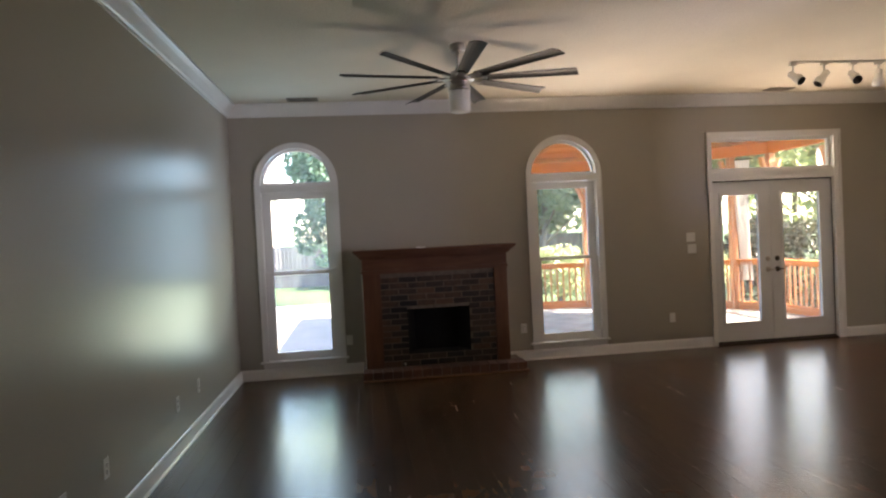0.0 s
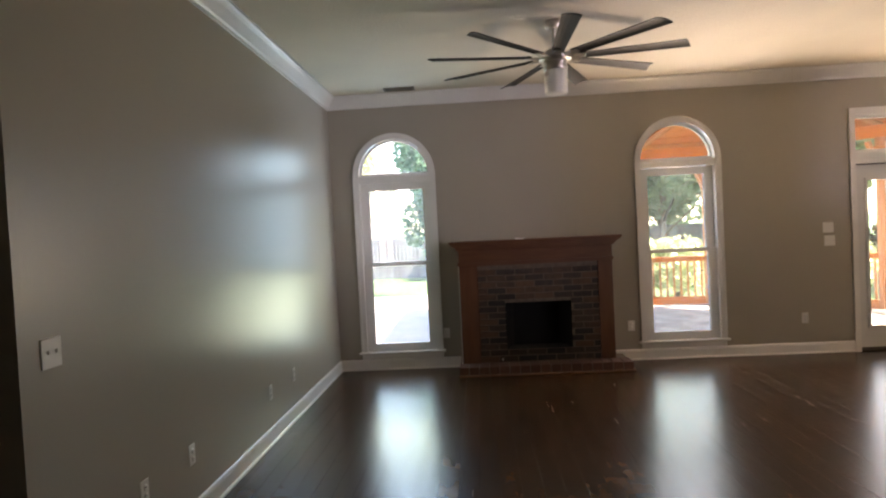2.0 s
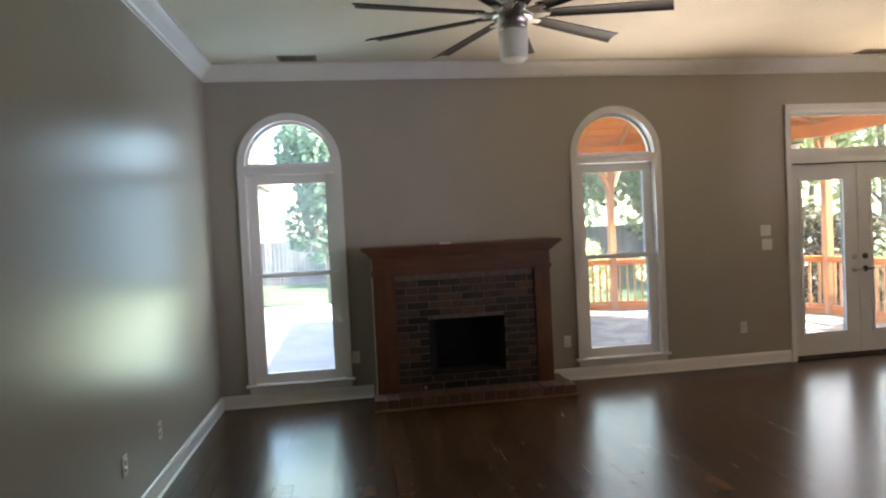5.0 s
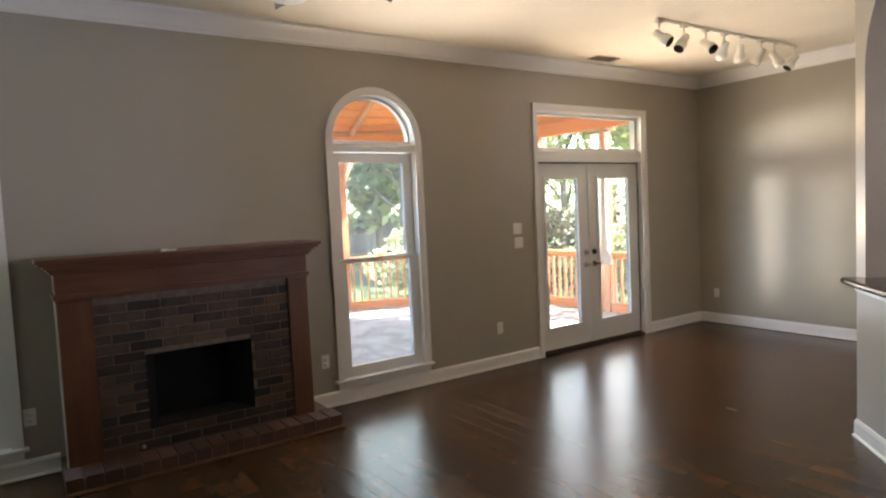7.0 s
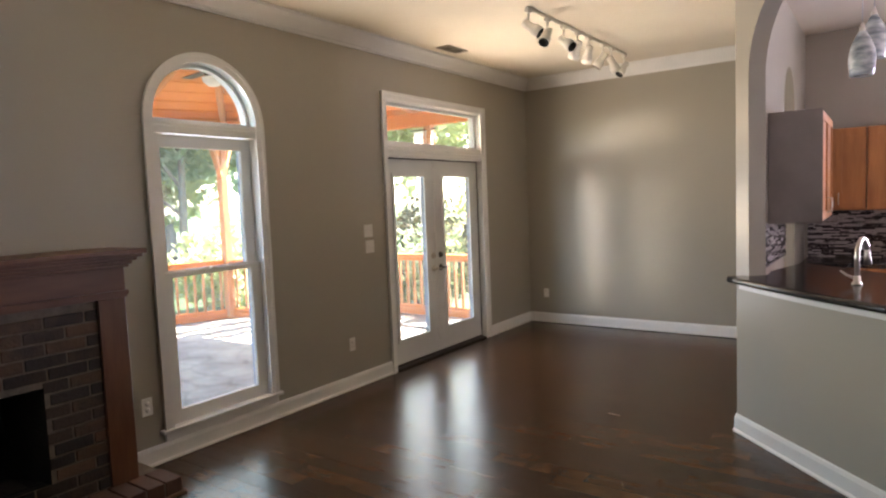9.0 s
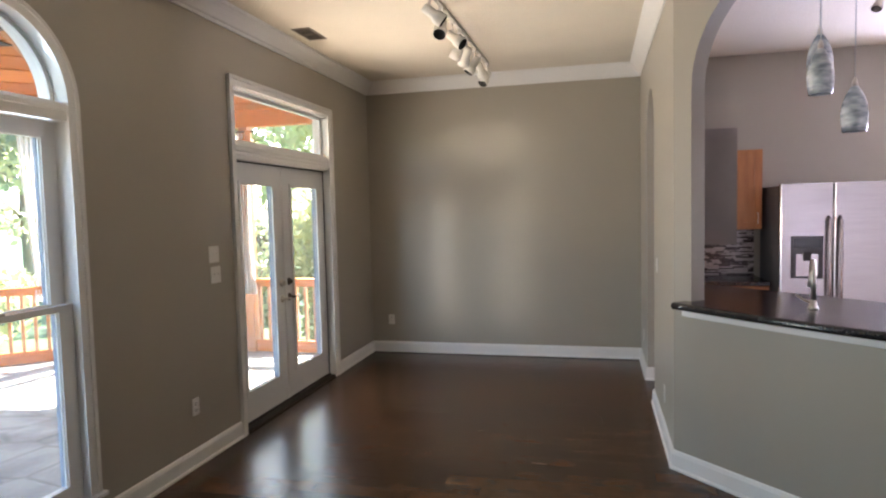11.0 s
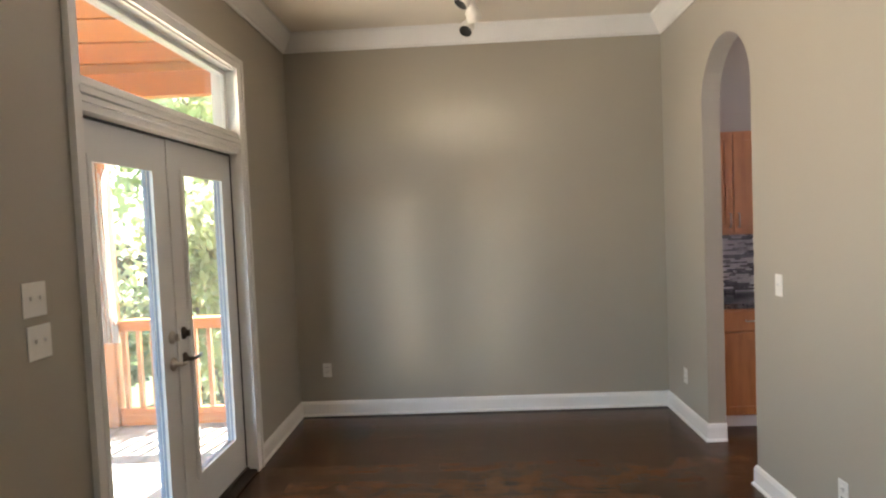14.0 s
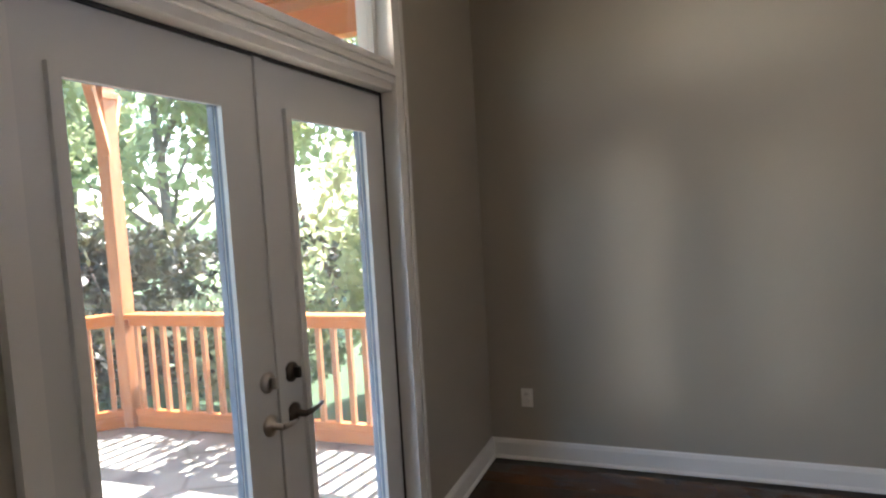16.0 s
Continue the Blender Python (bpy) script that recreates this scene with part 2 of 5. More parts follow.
M_SHADE = mat("art_glass_shade", (0.60, 0.63, 0.66), 0.12, var=0.7, scale=9, color2=(0.17, 0.20, 0.23), stretch=(1, 1, 2.5), coat=0.5)
M_WIRE = mat("thin_cord", (0.5, 0.5, 0.5), 0.4, metal=0.6)
M_DECK = mat("deck_concrete", (0.38, 0.375, 0.335), 0.7, var=0.8, scale=2.6, color2=(0.25, 0.25, 0.23), bump=0.3, bscale=30)
def stamped_joints(m, scale):
    """Shallow joints between the irregular stones of stamped concrete."""
    nt = m.node_tree
    b = nt.nodes["Principled BSDF"]
    tc, vo, mr, ml, bp = (nt.nodes.new(k) for k in ("ShaderNodeTexCoord", "ShaderNodeTexVoronoi", "ShaderNodeMapRange", "ShaderNodeVectorMath", "ShaderNodeBump"))
    vo.feature = 'DISTANCE_TO_EDGE'
    vo.inputs["Scale"].default_value = scale
    mr.inputs["From Max"].default_value, mr.inputs["To Min"].default_value, mr.inputs["To Max"].default_value = 0.05, 0.62, 1.0
    ml.operation = 'SCALE'
    bp.inputs["Strength"].default_value, bp.inputs["Distance"].default_value = 0.5, 0.01
    old = b.inputs["Base Color"].links[0].from_socket
    rough = b.inputs["Normal"].links[0].from_socket
    nt.links.new(tc.outputs["Object"], vo.inputs["Vector"])
    nt.links.new(vo.outputs["Distance"], mr.inputs["Value"])
    nt.links.new(old, ml.inputs[0])
    nt.links.new(mr.outputs[0], ml.inputs["Scale"])
    nt.links.new(ml.outputs[0], b.inputs["Base Color"])
    nt.links.new(mr.outputs[0], bp.inputs["Height"])
    nt.links.new(rough, bp.inputs["Normal"])
    nt.links.new(bp.outputs[0], b.inputs["Normal"])


stamped_joints(M_DECK, 2.4)
M_PATIO = mat("patio_concrete", (0.28, 0.275, 0.265), 0.85, var=0.6, scale=1.2, color2=(0.21, 0.207, 0.20), bump=0.3, bscale=30)
M_CEDAR = mat("cedar_stain", (0.52, 0.24, 0.10), 0.6, var=0.6, scale=3, color2=(0.40, 0.165, 0.07), stretch=(5, 5, 1), bump=0.2, bscale=25)
M_CEDAR_H = mat("cedar_board", (0.62, 0.20, 0.032), 0.6, var=0.6, scale=3, color2=(0.45, 0.125, 0.018), stretch=(1, 8, 8), bump=0.2, bscale=25, per='island')
M_GRASS = mat("lawn", (0.050, 0.110, 0.036), 0.9, var=0.7, scale=0.8, color2=(0.028, 0.062, 0.020), bump=0.6, bscale=25)
M_FENCE = mat("weathered_fence", (0.15, 0.155, 0.17), 0.9, var=0.6, scale=2, color2=(0.10, 0.10, 0.115), per='object')
M_BARK = mat("bark", (0.24, 0.21, 0.17), 0.95, var=0.7, scale=8, stretch=(4, 4, 1), bump=0.8, bscale=20)
M_LEAF = mat("leaves_mid", (0.17, 0.22, 0.13), 0.5, var=0.8, scale=0.7, color2=(0.085, 0.12, 0.075), per='island')
M_LEAF_L = mat("leaves_light", (0.29, 0.34, 0.15), 0.5, var=0.8, scale=0.7, color2=(0.14, 0.18, 0.08), per='island')
M_LEAF_T = mat("leaves_cool", (0.10, 0.17, 0.12), 0.5, var=0.8, scale=0.7, color2=(0.05, 0.09, 0.065), per='island')
M_LEAF_D = mat("leaves_dark", (0.050, 0.058, 0.030), 0.5, var=0.8, scale=0.7, color2=(0.022, 0.024, 0.015), per='island')


def let_through(m, share, tint):
    """Mix in translucency, for leaves and cloth."""
    nt = m.node_tree
    b, out = nt.nodes["Principled BSDF"], nt.nodes["Material Output"]
    tl, mx = nt.nodes.new("ShaderNodeBsdfTranslucent"), nt.nodes.new("ShaderNodeMixShader")
    tl.inputs[0].default_value = (*tint, 1)
    mx.inputs[0].default_value = share
    nt.links.new(b.outputs[0], mx.inputs[1])
    nt.links.new(tl.outputs[0], mx.inputs[2])
    nt.links.new(mx.outputs[0], out.inputs[0])


let_through(M_LEAF, 0.5, (0.36, 0.46, 0.28))
let_through(M_LEAF_L, 0.55, (0.55, 0.60, 0.34))
let_through(M_LEAF_T, 0.45, (0.24, 0.42, 0.30))
let_through(M_LEAF_D, 0.25, (0.10, 0.11, 0.06))
let_through(M_FROST, 0.5, (0.9, 0.88, 0.84))
M_CURTAIN = mat("white_outdoor_fabric", (0.80, 0.78, 0.75), 0.9, var=0.4, scale=4)
let_through(M_CURTAIN, 0.55, (0.8, 0.78, 0.75))
M_SIDING = mat("pale_siding", (0.62, 0.55, 0.48), 0.8, var=0.4, scale=1)
M_ROOF = mat("shingle_roof", (0.12, 0.11, 0.105), 0.95, var=0.6, scale=3, bump=0.5)
M_DARKGLASS = mat("dark_window_glass", (0.03, 0.035, 0.04), 0.08)
# emission stands in for the overexposed white view outside the kitchen bay
M_GLOW = bpy.data.materials.new("backdrop_glow")
M_GLOW.use_nodes = True
M_GLOW.node_tree.nodes["Principled BSDF"].inputs["Emission Color"].default_value = (0.95, 0.95, 1.0, 1)
M_GLOW.node_tree.nodes["Principled BSDF"].inputs["Emission Strength"].default_value = 1.0
M_PAPER = mat("white_plastic_bit", (0.8, 0.8, 0.78), 0.4)

# ---- mesh helpers ----
WM = {}


def box(bm, x0, x1, y0, y1, z0, z1, m=None):
    vs = [bm.verts.new((x, y, z)) for x in (x0, x1) for y in (y0, y1) for z in (z0, z1)]
    for f in ((0, 1, 3, 2), (4, 6, 7, 5), (0, 4, 5, 1), (2, 3, 7, 6), (0, 2, 6, 4), (1, 5, 7, 3)):
        bm.faces.new([vs[i] for i in f])
    if m is not None:
        bmesh.ops.transform(bm, matrix=m, verts=vs)
    return vs


def lathe(bm, rings, n=20, m=None, cap=True):
    """rings: (radius, z) from bottom to top."""
    rows = []
    for r, z in rings:
        rows.append([bm.verts.new((r * math.cos(2 * math.pi * i / n), r * math.sin(2 * math.pi * i / n), z)) for i in range(n)])
    for a, b in zip(rows, rows[1:]):
        for i in range(n):
            f = bm.faces.new((a[i], a[(i + 1) % n], b[(i + 1) % n], b[i]))
            f.smooth = True
    if cap:
        bm.faces.new(rows[0][::-1])
        bm.faces.new(rows[-1])
    if m is not None:
        bmesh.ops.transform(bm, matrix=m, verts=[v for r in rows for v in r])


def tube(bm, pts, r, n=10):
    """Round bar along a polyline."""
    rows = []
    pts = [Vector(p) for p in pts]
    for i, p in enumerate(pts):
        d = (pts[min(i + 1, len(pts) - 1)] - pts[max(i - 1, 0)]).normalized()
        a = d.cross(Vector((0.31, 0.77, 0.55))).normalized()
        b = d.cross(a)
        rr = r[i] if isinstance(r, (list, tuple)) else r
        rows.append([bm.verts.new(p + rr * (math.cos(2 * math.pi * k / n) * a + math.sin(2 * math.pi * k / n) * b)) for k in range(n)])
    for p, q in zip(rows, rows[1:]):
        for k in range(n):
            f = bm.faces.new((p[k], p[(k + 1) % n], q[(k + 1) % n], q[k]))
            f.smooth = True
    bm.faces.new(rows[0][::-1])
    bm.faces.new(rows[-1])


def finish(name, bm, material, bevel=0.0):
    if bevel > 0:
        bmesh.ops.bevel(bm, geom=bm.edges[:], offset=bevel, segments=1, affect='EDGES', clamp_overlap=True)
    bmesh.ops.recalc_face_normals(bm, faces=bm.faces[:])
    me = bpy.data.meshes.new(name)
    bm.to_mesh(me)
    bm.free()
    me.materials.append(material)
    return me


def thing(name, m, label, category, group="", kind=""):
    ob = new(name)
    ob.matrix_basis = m
    ob.empty_display_size = 0.1
    WM[ob] = m.copy()
    return tagged(ob, label, category, group, kind)


def part(name, bm, material, parent, label="", bevel=0.0, local=True):
    """One mesh under a thing or part; local: the coordinates are the parent's own."""
    me = finish(name, bm, material, bevel)
    ob = new(name, me)
    ob.parent = parent
    if not local:
        me.transform(WM[parent].inverted())
    WM[ob] = WM[parent].copy()
    if label:
        ob["label"] = label
    return ob


def solo(name, bm, material, label, category, group="", kind="", bevel=0.0):
    ob = new(name, finish(name, bm, material, bevel))
    WM[ob] = Matrix.Identity(4)
    return tagged(ob, label, category, group, kind)


def basis(origin, ax):
    """Frame at origin with x along ax in plan and z up."""
    ax = Vector((ax[0], ax[1], 0)).normalized()
    ay = Vector((-ax.y, ax.x, 0))
    return Matrix(((ax.x, ay.x, 0, origin[0]), (ax.y, ay.y, 0, origin[1]), (0, 0, 1, origin[2] if len(origin) > 2 else 0), (0, 0, 0, 1)))


def wall(name, p0, p1, thick, top, openings=(), material=None, label="", z0=0.0):
    """Wall from p0 to p1; its thickness lies to the left of that way. Openings: (u0, u1, z0, z1, arched); arched ones end in a half circle above z1."""
    bm = bmesh.new()
    length = math.hypot(p1[0] - p0[0], p1[1] - p0[1])
    quads, u = [], 0.0
    for a, b, lo, hi, arched in sorted(openings):
        quads.append(((u, z0), (a, z0), (a, top), (u, top)))
        if lo > z0:
            quads.append(((a, z0), (b, z0), (b, lo), (a, lo)))
        if arched:
            n, r, c = 28, (b - a) / 2, (a + b) / 2
            arc = [(c - r * math.cos(math.pi * k / n), hi + r * math.sin(math.pi * k / n)) for k in range(n + 1)]
            quads += [(q, s, (s[0], top), (q[0], top)) for q, s in zip(arc, arc[1:])]
        else:
            quads.append(((a, hi), (b, hi), (b, top), (a, top)))
        u = b
    quads.append(((u, z0), (length, z0), (length, top), (u, top)))
    for q in quads:
        bm.faces.new([bm.verts.new((x, 0, z)) for x, z in q])
    bmesh.ops.remove_doubles(bm, verts=bm.verts[:], dist=1e-5)
    ext = bmesh.ops.extrude_face_region(bm, geom=bm.faces[:])
    bmesh.ops.translate(bm, vec=(0, thick, 0), verts=[v for v in ext["geom"] if isinstance(v, bmesh.types.BMVert)])
    bmesh.ops.transform(bm, matrix=basis(p0, (p1[0] - p0[0], p1[1] - p0[1])), verts=bm.verts[:])
    return solo(name, bm, material or M_WALL, label, "wall", kind="structure")


def molding(name, pts, profile, material, label, category="trim", closed=False):
    """Profile (offset to the right of the way, z) swept along a plan polyline with mitred corners."""
    bm = bmesh.new()
    pts = [Vector(p) for p in pts]
    rows = []
    for i, p in enumerate(pts):
        d0 = (p - pts[i - 1]).normalized() if i > 0 else None
        d1 = (pts[i + 1] - p).normalized() if i < len(pts) - 1 else None
        d0, d1 = d0 or d1, d1 or d0
        n0, n1 = Vector((d0.y, -d0.x)), Vector((d1.y, -d1.x))
        mt = (n0 + n1).normalized()
        mt /= max(0.3, mt.dot(n0))
        rows.append([bm.verts.new((p.x + mt.x * o, p.y + mt.y * o, z)) for o, z in profile])
    k = len(profile)
    for a, b in zip(rows, rows[1:]):
        for i in range(k):
            bm.faces.new((a[i], a[(i + 1) % k], b[(i + 1) % k], b[i]))
    bm.faces.new(rows[0])
    bm.faces.new(rows[-1][::-1])
    return solo(name, bm, material, label, category, kind="structure")


def ring(bm, c, z, r0, r1, y0, y1, n=28):
    """Half ring standing in the xz plane, from y0 to y1."""
    rows = []
    for k in range(n + 1):
        a = math.pi * k / n
        ca, sa = -math.cos(a), math.sin(a)
        rows.append([bm.verts.new((c + r * ca, y, z + r * sa)) for r, y in ((r0, y0), (r1, y0), (r1, y1), (r0, y1))])
    for a, b in zip(rows, rows[1:]):
        for i in range(4):
            bm.faces.new((a[i], a[(i + 1) % 4], b[(i + 1) % 4], b[i]))
    bm.faces.new(rows[0])
    bm.faces.new(rows[-1][::-1])


# ---- the plan ----
XW, XE, YN, YP, TOP = -1.4, 7.267, 8.0, 4.945, 3.15
B0, BDIR = Vector((4.35, 4.945)), Vector((-1.10, -1.065)).normalized()
BLEN = 1.531
B1 = B0 + BDIR * BLEN              # the bar wall meets the hall wall here
YW = 2.955
W1, W2 = -0.67, 2.512

wall("wall_north", (XW - 0.16, YN), (XE + 0.2, YN), 0.16, TOP,
     [(W1 - 0.423 - XW + 0.16, W1 + 0.423 - XW + 0.16, 0.185, 2.24, True), (W2 - 0.423 - XW + 0.16, W2 + 0.423 - XW + 0.16, 0.185, 2.24, True),
      (4.41 - XW + 0.16, 6.135 - XW + 0.16, 0.0, 2.62, False)], label="greige painted wall with two arched windows and french doors")
wall("wall_west", (XW, YW), (XW, YN), 0.16, TOP, label="satin greige painted long wall")
wall("wall_west_return", (XW - 0.16, YW), (-4.0, YW), -0.16, TOP, label="greige painted return wall in shade")
wall("wall_east", (XE, YN), (XE, 4.6), 0.16, TOP, label="greige painted end wall of dining area")
wall("wall_partition", (XE, YP), (B0.x, B0.y), 0.12, TOP, [(XE - 6.43, XE - 5.70, 0.0, 2.30, True)], label="greige painted partition with arched doorway")
wall("wall_bar", (B0.x, B0.y), (B1.x, B1.y), 0.12, TOP, [(0.13, 1.375, 1.03, 2.344, True)], label="greige painted angled bar wall with arched pass-through")
wall("wall_hall_east", (B1.x, B1.y), (B1.x, -2.0), 0.12, TOP, label="greige painted hall wall")
wall("wall_south", (B1.x + 0.12, -2.0), (-4.0, -2.0), 0.16, TOP, label="plain greige wall closing the hall")
wall("wall_far_west", (-4.0, -2.0), (-4.0, YW), 0.16, TOP, label="plain greige wall closing the hall")
# kitchen shell with a window bay
KS, BAYX, BAYN = 0.58, 7.9, 2.66
wall("wall_kitchen_east", (XE, 4.6), (XE, BAYN), 0.16, TOP, label="painted kitchen wall behind the refrigerator")
wall("wall_kitchen_header", (XE, BAYN), (XE, KS), 0.16, TOP, label="painted header over the window bay", z0=2.515)
wall("wall_bay_north", (XE + 0.16, BAYN), (BAYX, BAYN), -0.12, 2.515, label="painted side of the window bay")
wall("wall_bay_east", (BAYX, BAYN + 0.12), (BAYX, KS - 0.14), 0.14, 2.62, [(0.20, 1.19, 0.53, 2.18, False), (1.25, 2.16, 0.53, 2.18, False)], label="painted wall of the window bay with wide windows")
wall("wall_kitchen_south", (BAYX, KS), (B1.x + 0.01, KS), 0.14, TOP, [(0.06, 0.56, 0.55, 2.18, False)], label="painted kitchen wall with a side window")

bm = bmesh.new()
box(bm, -4.2, XE + 0.2, -2.2, YN + 0.16, TOP, TOP + 0.12)
box(bm, XE + 0.161, BAYX + 0.2, KS - 0.2, BAYN + 0.12, 2.516, 2.60)
solo("ceiling", bm, M_CEIL, "off-white textured ceiling", "ceiling", kind="structure")
# unseen roof with eaves, added so that the house shades the patio
bm = bmesh.new()
vs = [bm.verts.new(p) for p in ((-4.6, -2.6, TOP + 0.14), (8.6, -2.6, TOP + 0.14), (8.6, 8.55, TOP + 0.14), (-4.6, 8.55, TOP + 0.14), (-2.5, 2.5, 5.0), (6.5, 2.5, 5.0))]
for f in ((0, 1, 5, 4), (2, 3, 4, 5), (1, 2, 5), (3, 0, 4), (0, 3, 2, 1)):
    bm.faces.new([vs[i] for i in f])
solo("roof", bm, M_ROOF, "unseen grey shingle house roof, added to cast the house shadow", "roof", kind="structure")
bm = bmesh.new()
box(bm, -4.2, BAYX + 0.15, -2.2, YN + 0.1, -0.22, -0.012)
floor = solo("floor", bm, M_SUB, "dark brown hand-scraped plank floor with satin gloss", "floor", kind="structure")

CROWN = [(0.0, 3.01), (0.012, 3.01), (0.016, 3.028), (0.03, 3.038), (0.045, 3.06), (0.075, 3.10), (0.092, 3.118), (0.105, 3.128), (0.108, TOP - 0.001), (0.0, TOP - 0.001)]
BASE = [(0.0, 0.001), (0.026, 0.001), (0.026, 0.012), (0.016, 0.022), (0.016, 0.098), (0.009, 0.117), (0.0, 0.124)]
molding("crown_molding", [(-4.0, YW), (XW, YW), (XW, YN), (XE, YN), (XE, YP), tuple(B0), tuple(B1), (B1.x, -2.0)], CROWN, M_TRIM, "white stepped crown molding along the ceiling")
for run in ([(-4.0, YW), (XW, YW), (XW, YN), (0.0, YN)], [(1.665, YN), (4.368, YN)], [(6.222, YN), (XE, YN), (XE, YP), (6.43, YP), (6.43, YP - 0.12)],
            [(5.70, YP - 0.12), (5.70, YP), tuple(B0), tuple(B1), (B1.x, -2.0)]):
    molding("baseboard", run, BASE, M_TRIM, "white painted baseboard")


# ---- windows ----
def arched_window(name, c):
    w = thing(name, pose(c, YN, 0.0), "tall white arched window with double-hung sash", "window", kind="structure")
    bm = bmesh.new()
    ring(bm, 0, 2.24, 0.406, 0.468, -0.022, -0.001)
    ring(bm, 0, 2.24, 0.450, 0.472, -0.030, -0.021)
    for s in (-1, 1):
        a, b = sorted((s * 0.406, s * 0.468))
        box(bm, a, b, -0.022, -0.001, 0.21, 2.24)
        a, b = sorted((s * 0.450, s * 0.474))
        box(bm, a, b, -0.030, -0.021, 0.21, 2.25)
    part("casing", bm, M_TRIM, w)
    bm = bmesh.new()
    ring(bm, 0, 2.24, 0.407, 0.4225, 0.0, 0.155)
    for s in (-1, 1):
        a, b = sorted((s * 0.407, s * 0.4225))
        box(bm, a, b, 0.0, 0.155, 0.186, 2.24)
    part("jamb", bm, M_TRIM, w)
    bm = bmesh.new()
    box(bm, -0.407, 0.407, -0.012, 0.12, 2.15, 2.24)
    box(bm, -0.407, 0.407, -0.020, -0.010, 2.20, 2.23)
    part("transom_bar", bm, M_TRIM, w, bevel=0.003)
    bm = bmesh.new()
    ring(bm, 0, 2.241, 0.384, 0.406, 0.06, 0.11)
    box(bm, -0.394, 0.394, 0.06, 0.11, 2.241, 2.260)
    part("arch_sash", bm, M_TRIM, w)
    bm = bmesh.new()
    n = 28
    loop = [bm.verts.new((-0.386 * math.cos(math.pi * k / n), 0.085, 2.25 + 0.386 * math.sin(math.pi * k / n))) for k in range(n + 1)]
    bm.faces.new(loop)
    pane = part("pane", bm, M_GLASS, w, "clear half-round pane")
    pane.visible_shadow = False
    for nm, y, lo, hi, rb, rt in (("lower_sash", 0.045, 0.21, 1.228, 0.088, 0.032), ("upper_sash", 0.09, 1.205, 2.15, 0.03, 0.082)):
        bm = bmesh.new()
        for s in (-1, 1):
            a, b = sorted((s * 0.320, s * 0.406))
            box(bm, a, b, y - 0.02, y + 0.02, lo, hi)
            a, b = sorted((s * 0.314, s * 0.322))
            box(bm, a, b, y - 0.010, y + 0.010, lo + rb, hi - rt)
        box(bm, -0.320, 0.320, y - 0.02, y + 0.02, lo, lo + rb)
        box(bm, -0.320, 0.320, y - 0.02, y + 0.02, hi - rt, hi)
        sash = part(nm, bm, M_TRIM, w)
        bm = bmesh.new()
        box(bm, -0.320, 0.320, y - 0.002, y + 0.002, lo + rb, hi - rt)
        pane = part("pane", bm, M_GLASS, sash)
        # added strips along the glass edge; their colour carries the reveal's shade
        bm = bmesh.new()
        for s in (-1, 1):
            a, b = sorted((s * 0.311, s * 0.3139))
            box(bm, a, b, y + 0.0025, y + 0.022, lo + rb, hi - rt)
        part("glazing_seal", bm, M_REVEAL, sash, "grey-blue glass-edge strip with the reveal's shade in its colour")
        pane.visible_shadow = False
    bm = bmesh.new()
    box(bm, -0.02, 0.02, 0.018, 0.045, 1.228, 1.24)
    part("sash_lock", bm, M_SATIN, w)
    bm = bmesh.new()
    box(bm, -0.50, 0.50, -0.048, 0.16, 0.187, 0.21)
    part("window_sill", bm, M_TRIM, w, bevel=0.004)
    bm = bmesh.new()
    box(bm, -0.470, 0.470, -0.020, -0.001, 0.128, 0.186)
    part("apron", bm, M_TRIM, w, bevel=0.003)
    return w


arched_window("window_1", W1)
arched_window("window_2", W2)


